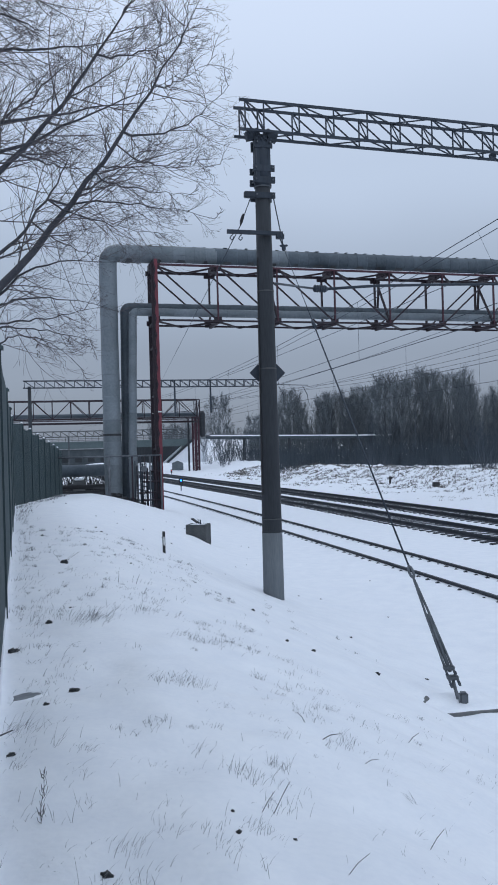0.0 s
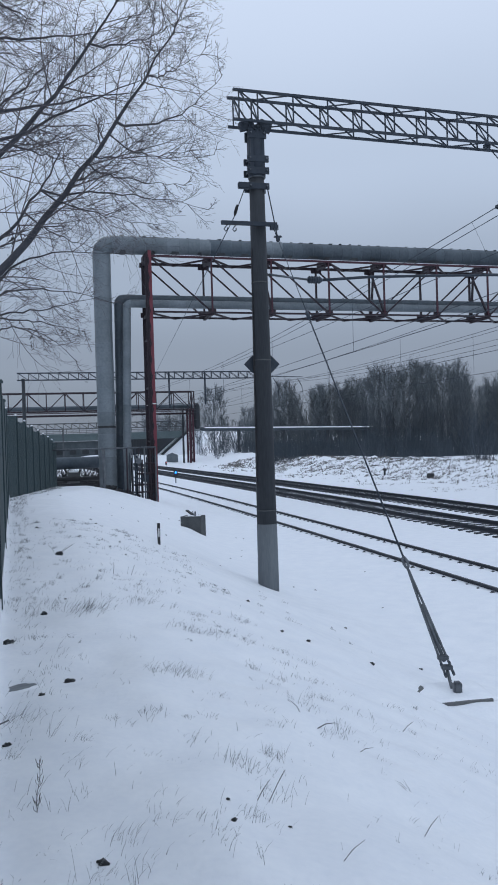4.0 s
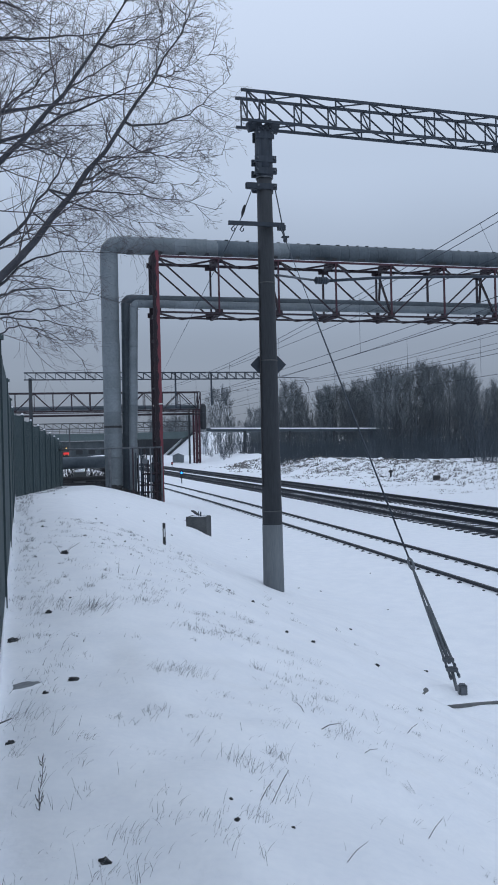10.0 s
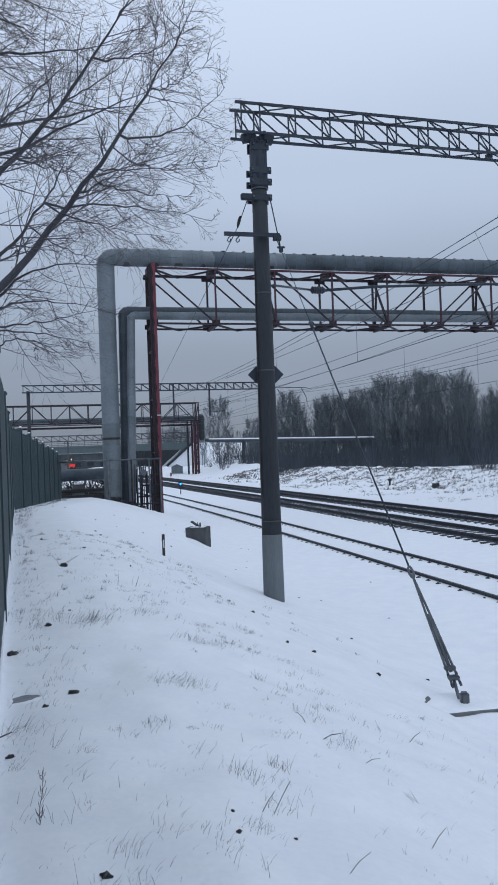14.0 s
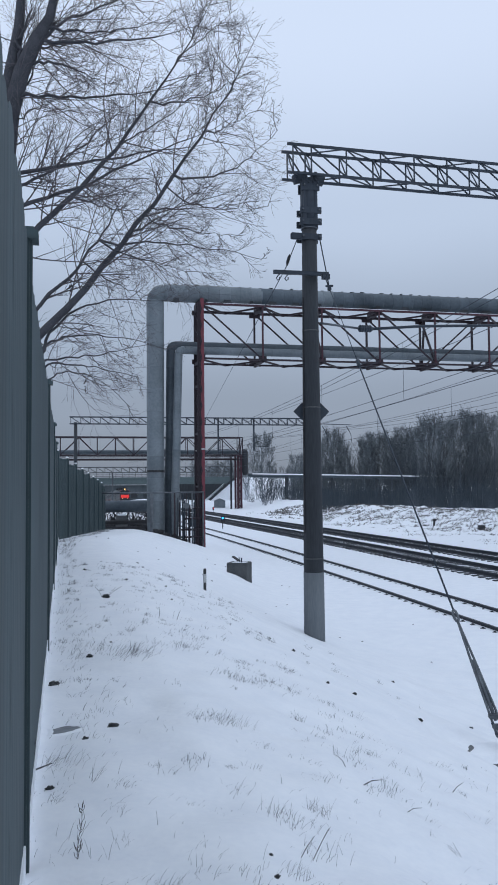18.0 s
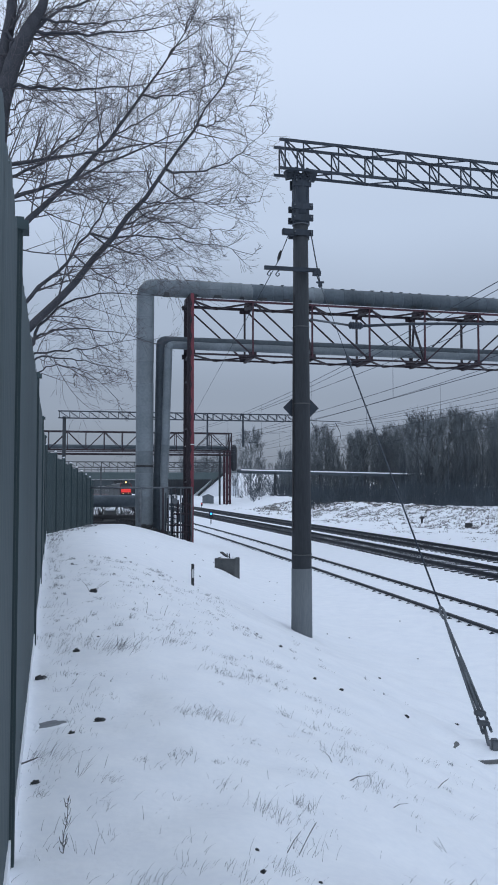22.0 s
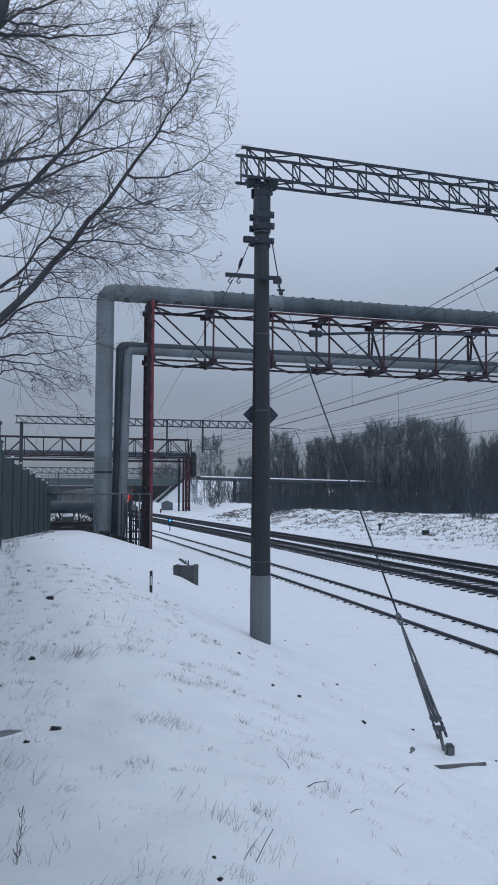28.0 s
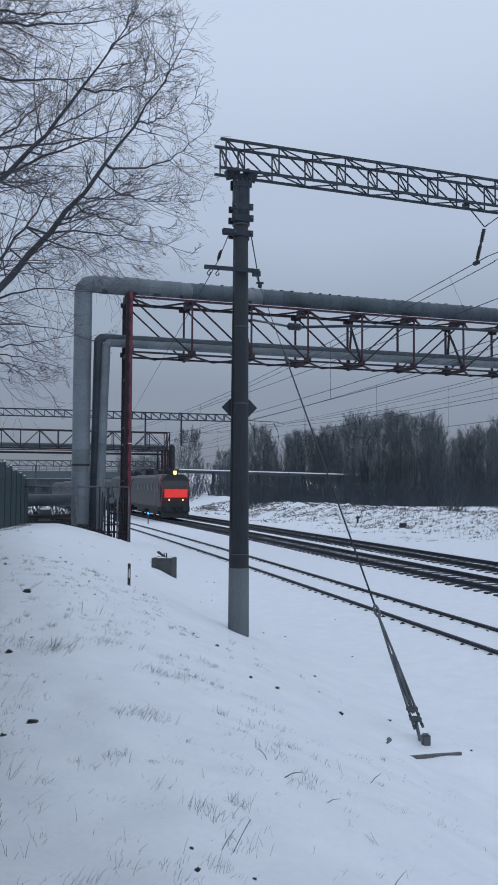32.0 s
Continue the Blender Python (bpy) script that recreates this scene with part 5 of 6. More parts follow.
for u, z in ((27.5, 9.95), (27.9, 9.7)):
    for y0, y1 in ((-40, 24), (24, 86), (86, 150), (150, 214)):
        span("feeder_wire", "sagging feeder wire along the line", u, z + level(y0), z + level(y1), y0, y1, 0.9, 0.013)
back = thing("back_stay", "thin steel stay wire with an egg insulator behind the mast", "stay wire")
rod("wire", [(0.18, 16.72, 8.70), (-0.05, 17.0, 8.2), (-8.9, 83.3, 10.6)], 0.010, STEEL, back, 5)
bm = bmesh.new()
tube(bm, [(0.02, 16.9, 8.42), (0.0, 16.93, 8.36), (-0.03, 16.96, 8.27), (-0.05, 17.0, 8.2)], [0.014, 0.034, 0.034, 0.014], 10)
part("egg_insulator", bm, BLACK, back, smooth=True)


# ---- train ----
def loco_section(front):
    L, W = 16.8, 3.05
    t = thing("locomotive", "grey electric locomotive with a red cab and glowing front" if front else "electric locomotive rear section with grey sides", "locomotive", group="passenger train")
    # local y runs back from the front; z from the rail head
    bm = bmesh.new()
    prof = [(-W / 2, 1.15), (-W / 2 - 0.02, 2.2), (-W / 2, 3.3), (-W / 2 + 0.28, 3.95), (-W / 2 + 0.75, 4.25), (W / 2 - 0.75, 4.25), (W / 2 - 0.28, 3.95), (W / 2, 3.3), (W / 2 + 0.02, 2.2), (W / 2, 1.15)]
    stations = [(0.45, 0.97), (2.3, 1.0), (L, 1.0)] if front else [(0.1, 1.0), (L, 1.0)]
    rings = [[bm.verts.new((a * k, y, b)) for a, b in prof] for y, k in stations]
    for r0, r1 in zip(rings, rings[1:]):
        for k in range(len(prof)):
            bm.faces.new((r0[k], r0[(k + 1) % len(prof)], r1[(k + 1) % len(prof)], r1[k]))
    bm.faces.new(rings[0])
    bm.faces.new(rings[-1][::-1])
    part("body", bm, LOCO_GREY, t, "grey corrugated side walls, darkened for shade")
    for s in (-1, 1):
        for z in (1.45, 1.7, 1.95, 2.2):
            bar("side_rib", (s * (W / 2 + 0.02), 3.0, z), (s * (W / 2 + 0.02), L - 0.4, z), 0.03, 0.05, LOCO_GREY, t)
        bar("sill", (s * (W / 2), 0.6, 1.1), (s * (W / 2), L - 0.1, 1.1), 0.12, 0.22, LOCO_DARK, t)
        for k in range(5):
            block("side_window", (s * (W / 2 + 0.01), 4.6 + k * 1.9, 3.0), (0.05, 0.8, 0.62), GLASS, t, bevel=0.01)
        block("cab_side_window", (s * (W / 2 - 0.02), 1.6, 2.95), (0.08, 0.9, 0.75), GLASS, t)
        block("cab_door", (s * (W / 2 + 0.012), 2.75, 2.3), (0.05, 0.7, 2.1), LOCO_RED if front else LOCO_GREY, t)
    for x, y, h in ((-0.55, 4.8, 0.42), (0.4, 6.6, 0.58), (0.0, 8.3, 0.36), (0.55, 10.2, 0.52), (-0.3, 12.4, 0.6), (0.2, 14.6, 0.4)):
        block("roof_box", (x, y, 4.22 + h / 2), (0.9, 1.2, h), LOCO_DARK, t, bevel=0.05)
    for y in (4.2, 12.5):
        for s in (-1, 1):
            bar("pantograph_arm", (s * 0.55, y - 0.9, 4.55), (s * 0.3, y + 0.9, 4.8), 0.06, 0.06, LOCO_DARK, t)
        bar("pantograph_head", (-0.95, y + 0.9, 4.85), (0.95, y + 0.9, 4.85), 0.08, 0.08, LOCO_DARK, t)
        for s in (-0.5, 0.5):
            bm = bmesh.new()
            tube(bm, [(s, y, 4.25), (s, y, 4.4), (s, y, 4.55)], [0.10, 0.14, 0.08], 8)
            part("roof_insulator", bm, LOCO_DARK, t)
    for y in (3.6, 6.4, 10.6, 13.4):
        for s in (-0.79, 0.79):
            bm = bmesh.new()
            tube(bm, [(s - 0.06, y, 0.6), (s + 0.06, y, 0.6)], 0.60, 20)
            part("wheel", bm, LOCO_DARK, t)
    for y in (5.0, 12.0):
        block("bogie", (0, y, 0.72), (2.5, 4.6, 0.55), LOCO_DARK, t, bevel=0.06)
    block("underframe", (0, L / 2, 0.95), (2.6, L - 1.2, 0.35), LOCO_DARK, t)
    if front:
        # a raked cab with windscreen, glowing panel, buffers and lamps
        bm = bmesh.new()
        pf = [(0.42, 1.1), (0.05, 1.35), (0.0, 2.55), (0.16, 2.95), (0.55, 3.75), (1.0, 4.22), (3.3, 4.28), (2.9, 1.1)]
        rr = [[bm.verts.new((s * (W / 2 + 0.035 - (0.16 if y < 0.3 else (0.05 if y < 1.2 else 0.0)) - (0.35 if z > 3.9 else 0)), y, z)) for y, z in pf] for s in (-1, 1)]
        for k in range(len(pf)):
            bm.faces.new((rr[0][k], rr[0][(k + 1) % len(pf)], rr[1][(k + 1) % len(pf)], rr[1][k]))
        bm.faces.new(rr[0][::-1])
        bm.faces.new(rr[1])
        cab = part("cab", bm, LOCO_RED, t, "dark red cab")
        block("windscreen", (0, 0.36, 3.32), (2.45, 0.06, 0.78), GLASS, cab, m=None)
        for o in cab.children:
            o.matrix_basis = Matrix.Translation((0, 0.36, 3.32)) @ pose(0, 0, 0, -26, 0, 0) @ Matrix.Translation((0, -0.40, -3.32))
        block("front_panel", (0.0, -0.03, 2.47), (2.34, 0.05, 0.78), RED_PANEL, cab, "bright glowing red front panel")
        for x in (-0.70, 0.70):
            bm = bmesh.new()
            tube(bm, [(x, -0.02, 1.85), (x, -0.12, 1.85)], 0.07, 12)
            part("buffer_lamp", bm, HEADLIGHT, cab, "lit marker lamp")
        block("headlight_housing", (0.0, 0.75, 4.38), (0.75, 0.5, 0.42), LOCO_DARK, cab, bevel=0.06)
        bm = bmesh.new()
        tube(bm, [(0.0, 0.50, 4.40), (0.0, 0.44, 4.40)], 0.20, 16)
        part("headlight", bm, HEADLIGHT, cab, "lit warm headlight")
        block("front_skirt", (0, 0.02, 1.45), (2.66, 0.12, 0.66), LOCO_DARK, cab, bevel=0.03)
        block("buffer_beam", (0, 0.25, 0.98), (2.9, 0.4, 0.62), LOCO_DARK, t, bevel=0.05)
        block("snow_plough", (0, 0.15, 0.42), (2.7, 0.5, 0.52), LOCO_DARK, t, bevel=0.08)
        for x in (-0.88, 0.88):
            bm = bmesh.new()
            tube(bm, [(x, 0.1, 1.05), (x, -0.30, 1.05), (x, -0.31, 1.05), (x, -0.36, 1.05)], [0.09, 0.09, 0.24, 0.24], 14)
            part("buffer", bm, LOCO_DARK, t)
        block("coupler", (0, -0.2, 1.0), (0.3, 0.6, 0.3), LOCO_DARK, t, bevel=0.04)
    return t


def coach():
    L, W = 24.0, 3.05
    t = thing("passenger_coach", "grey passenger coach with a row of dark windows", "railway coach", group="passenger train")
    bm = bmesh.new()
    prof = [(-W / 2, 1.05), (-W / 2, 3.2), (-W / 2 + 0.25, 3.85), (-0.6, 4.25), (0.6, 4.25), (W / 2 - 0.25, 3.85), (W / 2, 3.2), (W / 2, 1.05)]
    rings = [[bm.verts.new((a, y, b)) for a, b in prof] for y in (0.25, L - 0.25)]
    for k in range(len(prof)):
        bm.faces.new((rings[0][k], rings[0][(k + 1) % len(prof)], rings[1][(k + 1) % len(prof)], rings[1][k]))
    bm.faces.new(rings[0])
    bm.faces.new(rings[1][::-1])
    part("body", bm, LOCO_GREY, t)
    for s in (-1, 1):
        bar("red_stripe", (s * (W / 2 + 0.01), 0.3, 1.35), (s * (W / 2 + 0.01), L - 0.3, 1.35), 0.03, 0.35, LOCO_RED, t)
        for k in range(10):
            block("window", (s * (W / 2 + 0.005), 3.0 + k * 2.0, 2.75), (0.04, 1.15, 0.85), GLASS, t)
    for y in (3.5, 20.5):
        block("bogie", (0, y, 0.6), (2.4, 3.2, 0.7), LOCO_DARK, t, bevel=0.06)
    block("gangway", (0, 0.1, 2.3), (1.4, 0.5, 2.3), LOCO_DARK, t)
    return t


TRAIN = [(loco_section(True), 0.0), (loco_section(False), 17.2)]
first_coach = coach()
TRAIN.append((first_coach, 34.4))
for i in range(3):
    TRAIN.append((copy_thing(first_coach, pose(0, 0, 0)), 34.4 + 24.4 * (i + 1)))
for ob, back in TRAIN[:2]:
    ob.scale = (1, 1, 1.065)


# ---- small things on the snow ----
def on_snow(x, y, dz=0.0, rz=0.0, rx=0.0, ry=0.0):
    return pose(x, y, ground_z(x, y) + dz, rx, ry, rz)


def clod(m, size, seed, label, name="clod", category="clod of earth"):
    r = random.Random(seed)
    bm = bmesh.new()
    bmesh.ops.create_icosphere(bm, subdivisions=3, radius=size)
    for v in bm.verts:
        k = 1 + 0.7 * noise.noise(v.co * (1.3 / size) + Vector((seed, 0, 0))) + 0.5 * noise.noise(v.co * (3.5 / size) + Vector((0, seed, 0))) + r.uniform(-0.06, 0.08)
        v.co = Vector((v.co.x * k * 1.25, v.co.y * k, v.co.z * k * 0.75))
    ob = part(name, bm, EARTH, smooth=True)
    ob.matrix_basis = m
    return tagged(ob, label, category, "dark clods on the snow")


for i, (x, y, s) in enumerate(((-1.81, 6.0, 0.045), (-1.16, 5.12, 0.038), (-1.78, 6.99, 0.04), (-0.53, 2.77, 0.035), (-1.21, 3.96, 0.035), (-0.08, 3.07, 0.02), (0.14, 3.18, 0.018), (-0.11, 3.31, 0.016), (-1.25, 4.78, 0.022), (-0.01, 11.65, 0.04), (-3.86, 14.8, 0.04), (-2.53, 10.84, 0.07), (-0.36, 11.83, 0.03), (-2.84, 13.66, 0.04))):
    k = 0.978 if y < 6.5 else 1.0
    clod(on_snow(x * k, y * k, s * 0.05, i * 47), s * (0.45 if y < 4.5 else 0.65), i + 1, "dark clump of soil and leaves lying on snow")
for i, (x, y, s) in enumerate(((-7.5, 43.9, 0.30), (-6.9, 43.7, 0.22), (-6.35, 43.8, 0.26), (-8.2, 44.2, 0.18), (-6.0, 44.2, 0.2))):
    clod(on_snow(x, y, -0.02, i * 50), s, 90 + i, "dark slab of rubble at the foot of the pipes", "rubble", "rubble")
for i in range(46):
    r = random.Random(300 + i)
    y = r.uniform(6, 34)
    x = track_x(r.uniform(0.2, 9.0), y)
    clod(on_snow(x, y, 0.0, i * 31), r.uniform(0.013, 0.028), 40 + i, "small dark stone lying on snow", "stone", "stone")


def hollow(x0, y0):
    """A trodden hollow: a low snow lip round a grey floor, its shade painted, that lies towards one side."""
    t = thing("slush_hollow", "shallow hollow in the snow with its shade painted grey", "slush", on_snow(x0, y0))
    z0 = ground_z(x0, y0)
    for name, m, spec in (("lip", SNOW, ((1.5, -0.012, 0.0), (1.25, 0.005, 0.0), (1.05, 0.009, 0.0), (0.9, 0.004, 0.0), (0.7, -0.012, 0.0))), ("floor", HOLLOW_SHADE, ((0.0, 0.004, -0.02), (0.5, 0.005, -0.014), (0.85, 0.007, -0.006), (1.0, -0.008, 0.0)))):
        bm = bmesh.new()
        rings = []
        for k, dz, dy in spec:
            ring = []
            for q in range(28):
                a = q * math.pi / 14
                r = k * (1 + 0.13 * math.sin(3 * a + 1) + 0.08 * math.sin(5 * a) + 0.05 * math.sin(9 * a + 2))
                x, y = 0.092 * r * math.cos(a), 0.078 * r * math.sin(a) + dy
                ring.append(bm.verts.new((x, y, ground_z(x0 + x, y0 + y) - z0 + dz)))
            if rings:
                for q in range(28):
                    bm.faces.new((rings[-1][q], rings[-1][(q + 1) % 28], ring[(q + 1) % 28], ring[q]))
            rings.append(ring)
        bmesh.ops.recalc_face_normals(bm, faces=bm.faces[:])
        part(name, bm, m, t, "grey painted shade of the hollow" if m is HOLLOW_SHADE else "", smooth=True)


hollow(-1.41, 4.92)


def stick(x, y, length, ang, lift, r, label="thin bare twig sticking out of the snow"):
    d = Vector((math.cos(radians(ang)) * math.cos(radians(lift)), math.sin(radians(ang)) * math.cos(radians(lift)), math.sin(radians(lift)))) * length
    bm = bmesh.new()
    r = r * 0.55
    tube(bm, [(0, 0, -0.02), d * 0.5 + Vector((0.03, 0, 0.04)) * length, d], [r, r * 0.85, r * 0.5], 6)
    if length > 0.2:
        tube(bm, [d * 0.6, d * 0.8 + Vector((0.012, 0.01, 0.02))], [r * 0.5, r * 0.3], 5)
    ob = part("stick", bm, WEED)
    k = 0.978 if y < 6.5 else 1.0
    ob.matrix_basis = on_snow(x * k, y * k)
    tagged(ob, label, "stick", "sticks in the snow")


for a in ((0.0, 3.37, 0.15, 62, 12, 0.004), (0.05, 3.40, 0.22, 65, 14, 0.004), (0.37, 4.8, 0.13, 5, 8, 0.006), (1.06, 5.7, 0.12, 30, 20, 0.005), (0.31, 4.98, 0.12, 120, 20, 0.005), (0.59, 4.56, 0.10, 10, 5, 0.004), (-1.42, 4.08, 0.19, 40, 12, 0.010), (-2.55, 10.85, 0.26, 20, 30, 0.005), (-2.55, 10.85, 0.2, 40, 35, 0.004), (-2.6, 10.9, 0.18, 150, 40, 0.004), (-1.58, 9.43, 0.13, 80, 75, 0.006), (-1.42, 9.73, 0.13, 30, 65, 0.006), (0.75, 3.6, 0.16, 50, 10, 0.004), (0.30, 2.9, 0.14, 40, 12, 0.003)):
    stick(*a)


def weed_stalk(x, y, h, seed):
    r = random.Random(seed)
    w = thing("weed_stalk", "dead branching weed stalk standing in snow", "weed", on_snow(x, y), group="dead weeds")
    stem = [Vector((0.004 * math.sin(k * 1.7) + 0.004 * k, 0.004 * math.cos(k * 2.1), -0.03 + (h + 0.03) * k / 7)) for k in range(8)]
    rod("stem", stem, [0.0020 - 0.00018 * k for k in range(8)], WEED, w, 5)
    for k in range(26):
        f = r.uniform(0.6, 6.7)
        q = stem[int(f)].lerp(stem[int(f) + 1], f - int(f))
        a = r.uniform(0, 6.28)
        ln = r.uniform(0.014, 0.055) * (1.3 - f / 8)
        tip = q + Vector((0.55 * ln * math.cos(a), 0.55 * ln * math.sin(a), ln))
        rod("side_shoot", [q, q.lerp(tip, 0.5) + Vector((0.004 * math.cos(a), 0.004 * math.sin(a), -0.003)), tip], [0.0012, 0.0011, 0.0013], WEED, w, 4)


weed_stalk(-0.86, 3.14, 0.215, 4)
weed_stalk(-1.36, 4.1, 0.16, 5)


def grass_field(name, label, seed, tufts, material):
    """Dry blades poking through the snow, in leaning tufts."""
    r = random.Random(seed)
    verts, faces = [], []
    for x, y, n, h, wid in tufts:
        lean = 0.7 + r.gauss(0, 0.9)
        for k in range(n):
            px, py = x + r.gauss(0, wid), y + r.gauss(0, wid)
            z = ground_z(px, py)
            a = lean + r.gauss(0, 0.7)
            tilt = r.uniform(0.5, 1.52)
            ln = h * r.uniform(0.4, 1.15)
            w = (0.0005 + 0.00014 * y) * r.uniform(0.5, 1.2) if y < 20 else r.uniform(0.00018, 0.00048) * y
            dx, dy = math.cos(a) * math.sin(tilt), math.sin(a) * math.sin(tilt)
            rise, bow = math.cos(tilt) * ln, r.uniform(0.0, 0.35) * ln
            i = len(verts)
            for f in (0.0, 0.35, 0.7):
                c = (px + dx * ln * f, py + dy * ln * f, z - 0.01 * (f == 0) + rise * f + bow * f * (1.1 - f))
                k = w * (1 - 0.55 * f)
                verts += [(c[0] - k, c[1], c[2]), (c[0] + k, c[1], c[2]), (c[0], c[1] + k, c[2])]
            verts.append((px + dx * ln, py + dy * ln, z + 0.002 + rise * 0.9 + bow * 0.05))
            for q in (i, i + 3):
                faces += [(q, q + 1, q + 4, q + 3), (q + 1, q + 2, q + 5, q + 4)]
            faces += [(i + 6, i + 7, i + 9), (i + 7, i + 8, i + 9)]
    me = bpy.data.meshes.new(name)
    me.from_pydata(verts, [], faces)
    me.materials.append(material)
    tagged(new(name, me), label, "grass", kind="stuff")


rg = random.Random(8)
near_tufts = [(-1.45, 7.13, 60, 0.22, 0.10), (-1.17, 7.97, 30, 0.16, 0.14), (-0.52, 7.04, 30, 0.14, 0.12), (-0.35, 7.04, 26, 0.12, 0.10), (-0.5, 5.35, 30, 0.14, 0.08), (0.1, 4.09, 20, 0.16, 0.03), (-0.05, 3.79, 26, 0.14, 0.06), (-1.84, 7.51, 30, 0.18, 0.10), (-0.49, 2.94, 16, 0.12, 0.05), (-0.0, 3.13, 18, 0.10, 0.04), (-1.29, 4.33, 26, 0.20, 0.05), (-0.47, 5.46, 22, 0.12, 0.07), (-0.57, 4.4, 16, 0.10, 0.04), (-0.85, 3.96, 12, 0.10, 0.03)]
near_tufts = [(x, y, int(n * 2.0), h * 0.58, w * 1.1) for x, y, n, h, w in near_tufts]
near_tufts = [(x * 0.985, y * 0.985, n, h, w) for x, y, n, h, w in near_tufts]
while len(near_tufts) < 700:
    y = 2.4 + 14 * rg.random() ** 1.4
    u = rg.uniform(-0.4, 3.2 if y < 7 else 2.5) if rg.random() < 0.94 else rg.uniform(2.5, 4.6)
    x = track_x(u, y)
    if 0.7 * noise.noise(Vector((x * 1.3, y * 0.8, 4))) + 0.32 < rg.random() * 0.8:
        continue
    near_tufts.append((x, y, rg.choice((1, 2, 3, 6, 10, 18)), rg.uniform(0.022, 0.055) + 0.06 * rg.random() ** 3, rg.uniform(0.012, 0.055)))
for i in range(60):
    y = 2.5 + i * 0.36
    near_tufts.append((-0.02 - 0.29 * y + rg.uniform(0.0, 0.25), y, rg.randint(3, 12), rg.uniform(0.05, 0.15), 0.06))
for i in range(60):
    y = rg.uniform(18, 44)
    fx = -7.1 - 0.162 * (y - 24.35) if y > 24.35 else -0.022 - 0.29 * y
    near_tufts.append((fx + 0.12 + abs(rg.gauss(0, 0.16)), y, rg.randint(3, 8), rg.uniform(0.05, 0.15), 0.09))
grass_field("dry_grass", "thin dry grass tufts poking through snow", 9, near_tufts, GRASS)
bank_tufts = []
for i in range(9500):
    y = rg.uniform(52, 128)
    u = rg.uniform(30.5, 42) if i % 12 else rg.uniform(25.5, 31)
    x = track_x(u, y)
    if 0.6 * noise.noise(Vector((x * 0.25, y * 0.25, 2))) + 0.15 + 0.30 * sstep(30, 36, u) < rg.random() * 0.75:
        continue
    bank_tufts.append((x, y, rg.randint(2, 8), rg.uniform(0.05, 0.16) + 0.40 * rg.random() ** 4, rg.uniform(0.04, 0.28)))
grass_field("bank_weeds", "patchy brown weeds on the snowy bank", 10, bank_tufts, BANK_WEED)

# marker stake, concrete box, anchor slab and odd fittings
st = thing("marker_stake", "short black and white marker stake in the snow", "stake", on_snow(-1.76, 16.1, 0, 12))
block("shaft", (0, 0, 0.15), (0.055, 0.055, 0.56), BLACK, st, bevel=0.006)
block("white_patch", (0, -0.034, 0.24), (0.026, 0.006, 0.17), WHITE, st)
bx = thing("concrete_box", "open grey concrete cable box half sunk in snow", "concrete box", pose(-1.88, 28.5, 0.36, 0, 0, -14) @ Matrix.Diagonal((0.84, 0.84, 0.84, 1)))
block("front_wall", (0, -0.36, -0.02), (0.86, 0.09, 1.12), DAMP_CONCRETE, bx, bevel=0.02)
block("rear_wall", (0, 0.36, -0.02), (0.86, 0.09, 1.10), DAMP_CONCRETE, bx, bevel=0.02)
for s in (-1, 1):
    block("side_wall", (s * 0.385, 0, -0.02), (0.09, 0.63, 1.10), DAMP_CONCRETE, bx, bevel=0.02)
block("snow_fill", (0, 0, 0.40), (0.68, 0.63, 0.26), SNOW, bx, bevel=0.05)
bar("pipe_stub", (0.12, -0.1, 0.4), (0.13, -0.1, 0.72), 0.05, 0.05, STEEL, bx)
bar("pipe_stub", (0.0, 0.1, 0.4), (-0.04, 0.1, 0.72), 0.03, 0.03, STEEL, bx)
bar("plank", (-0.10, 0.3, 0.55), (-0.42, 0.45, 0.72), 0.14, 0.05, BLACK, bx)
sl = thing("anchor_slab", "square concrete anchor slab under snow with a bare edge", "concrete slab", pose(2.41, 9.28, 0.378, 0, 0, 9))
bm = bmesh.new()
prof = ((-0.385, -0.14), (-0.33, -0.18), (0.34, -0.18), (0.34, 0.50), (-0.40, 0.52))
vs = [bm.verts.new((x, y, z)) for z in (-0.09, 0.045) for x, y in prof]
for k in range(5):
    bm.faces.new((vs[k], vs[(k + 1) % 5], vs[5 + (k + 1) % 5], vs[5 + k]))
bm.faces.new(vs[5:])
bm.faces.new(vs[:5][::-1])
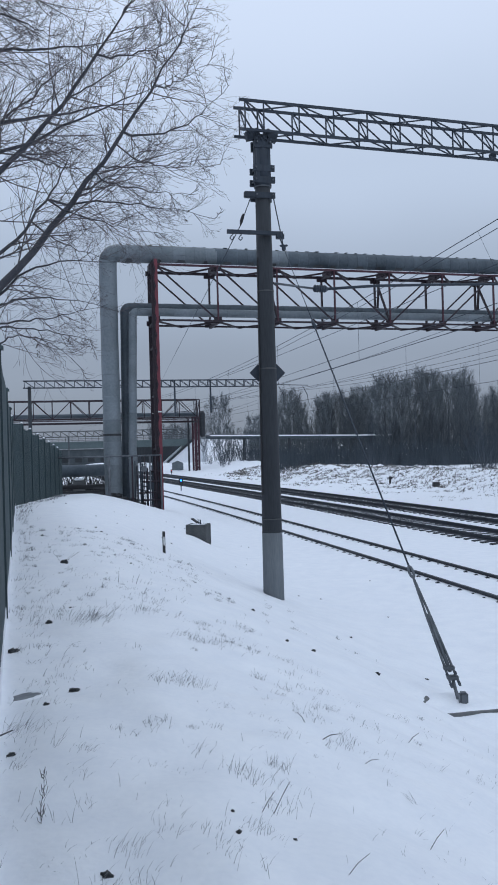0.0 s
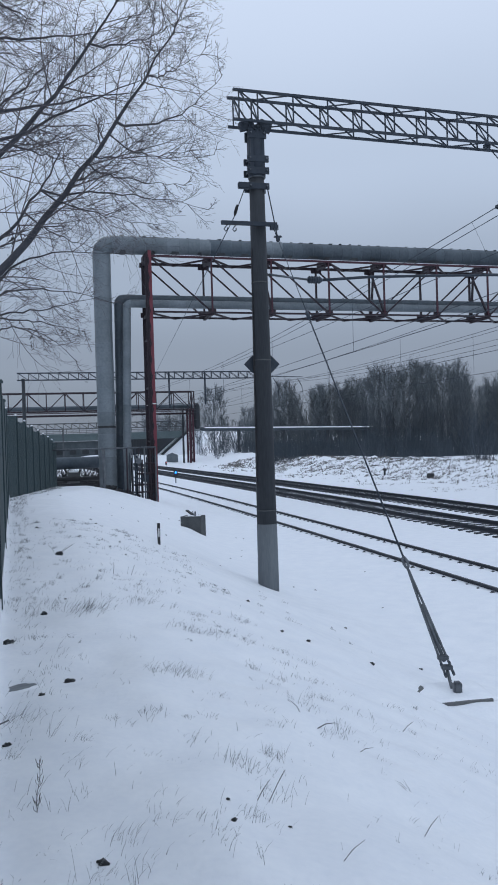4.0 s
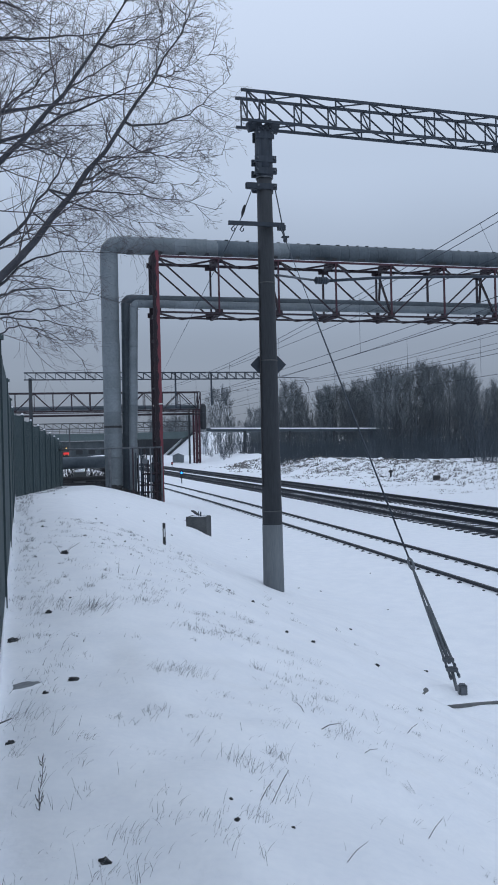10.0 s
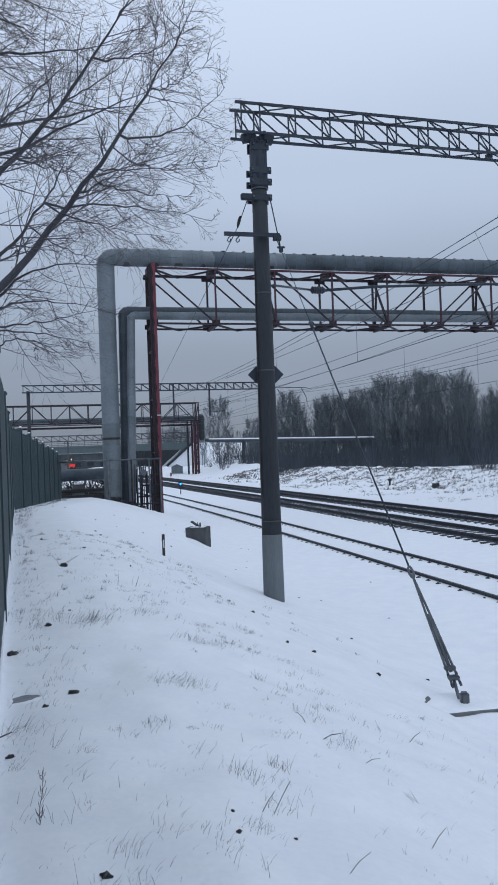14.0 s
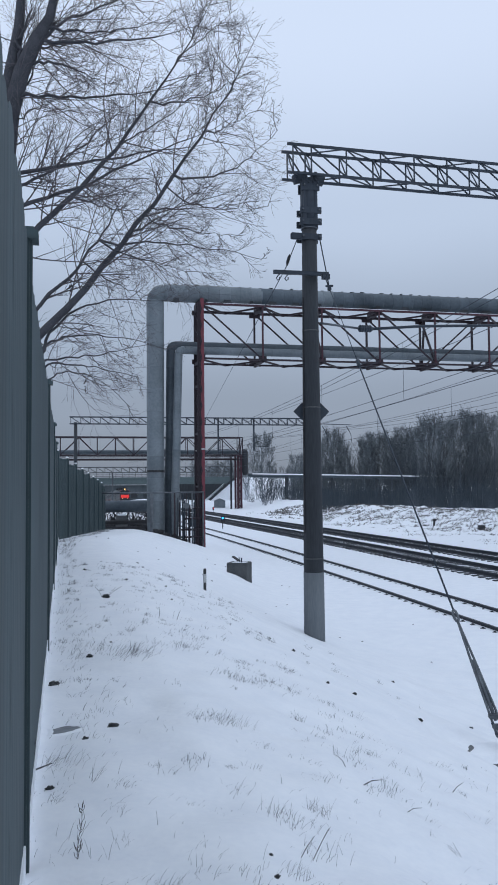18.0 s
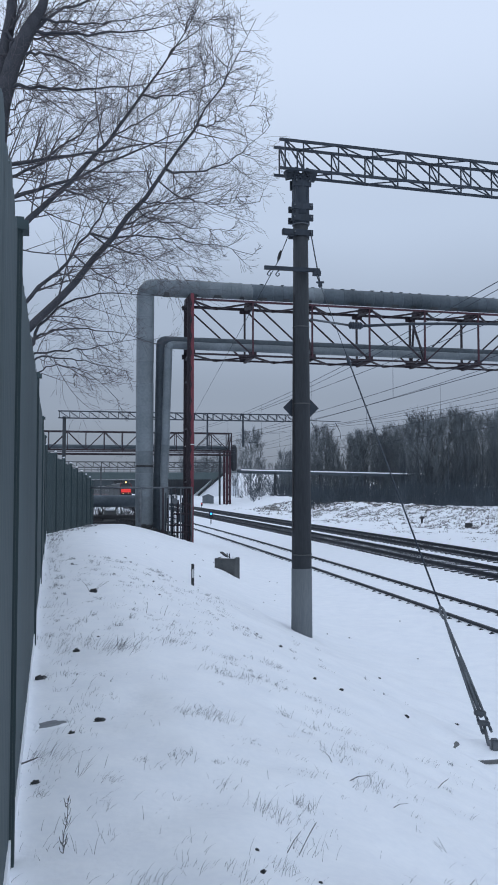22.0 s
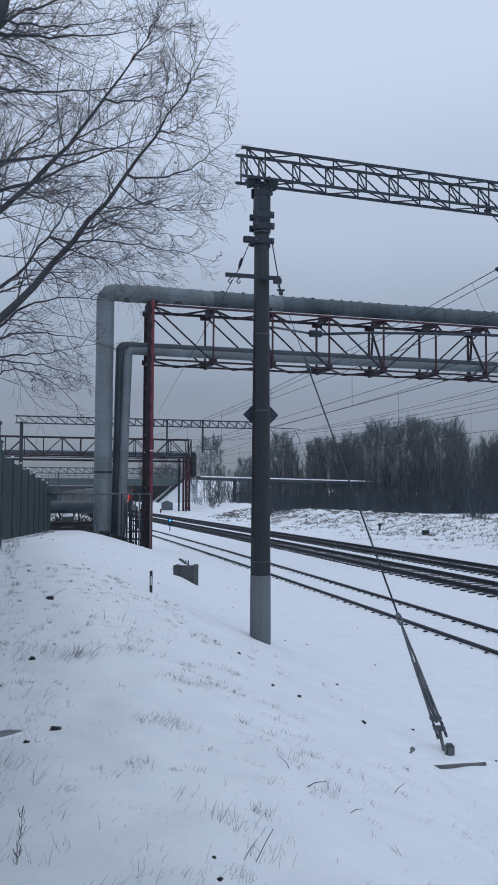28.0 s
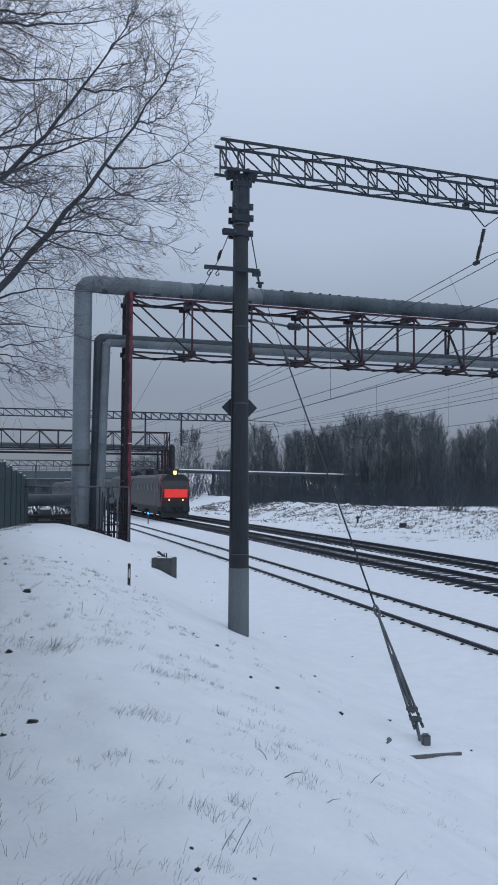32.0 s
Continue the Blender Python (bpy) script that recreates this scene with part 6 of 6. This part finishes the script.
part("slab", bm, CONCRETE, sl)
bm = bmesh.new()
rows = []
for j in range(21):
    row = []
    for i in range(33):
        x, y = -0.62 + i * 0.046, -0.21 + j * 0.046
        z = 0.056 + 0.010 * noise.noise(Vector((x * 4, y * 4, 1)))
        z -= 0.20 * (1 - sstep(-0.60, -0.36, x)) + 0.24 * sstep(0.54, 0.72, y) + 0.20 * sstep(0.36, 0.70, x)
        z -= 0.16 * (1 - sstep(-0.22, -0.15, y)) + 0.14 * math.exp(-((x + 0.42) ** 2 + (y - 0.44) ** 2) / 0.010)
        row.append(bm.verts.new((x, y, z)))
    if rows:
        for i in range(32):
            bm.faces.new((rows[-1][i], rows[-1][i + 1], row[i + 1], row[i]))
    rows.append(row)
part("snow_cover", bm, SNOW, sl, smooth=True)
kb = thing("trackside_box", "low black cable box beyond the tracks", "cable box", on_snow(15.4, 66.4, 0, 16))
block("body", (0, 0, 0.12), (0.5, 0.4, 0.42), BLACK, kb, bevel=0.03)
bar("lid_edge", (0.9, 0, 0.06), (1.7, 0, 0.06), 0.25, 0.12, BLACK, kb)
km = thing("marker_post", "dark stub post beyond the tracks", "post", on_snow(12.95, 74.2))
rod("shaft", [(0, 0, -0.2), (0.04, 0, 0.55)], 0.10, BLACK, km, 8)
block("head", (0.03, 0, 0.5), (0.34, 0.2, 0.22), BLACK, km, bevel=0.03)


# ---- what moves ----
FRONT = ((0, 415), (6, 355), (13, 290), (19, 228), (23, 188), (28, 131), (30, 105.5), (32, 80.5))


def front_at(t):
    """How far up the line the train's front is, in metres along y."""
    for (a, ya), (b, yb) in zip(FRONT, FRONT[1:]):
        if t <= b:
            return ya + (yb - ya) * (t - a) / (b - a)


def motions():
    times = [0, 3, 6, 9.5, 13, 16, 19, 21, 23, 25.5, 28, 29, 30, 31, 32]
    for ob, back in TRAIN:
        rows = []
        for t in times:
            y = front_at(t) + back * 0.96
            rows.append((t, pose(track_x(MAIN_NEAR, y), y, level(y), 0, 0, heading(y + 8))))
        walk(ob, rows)


motions()
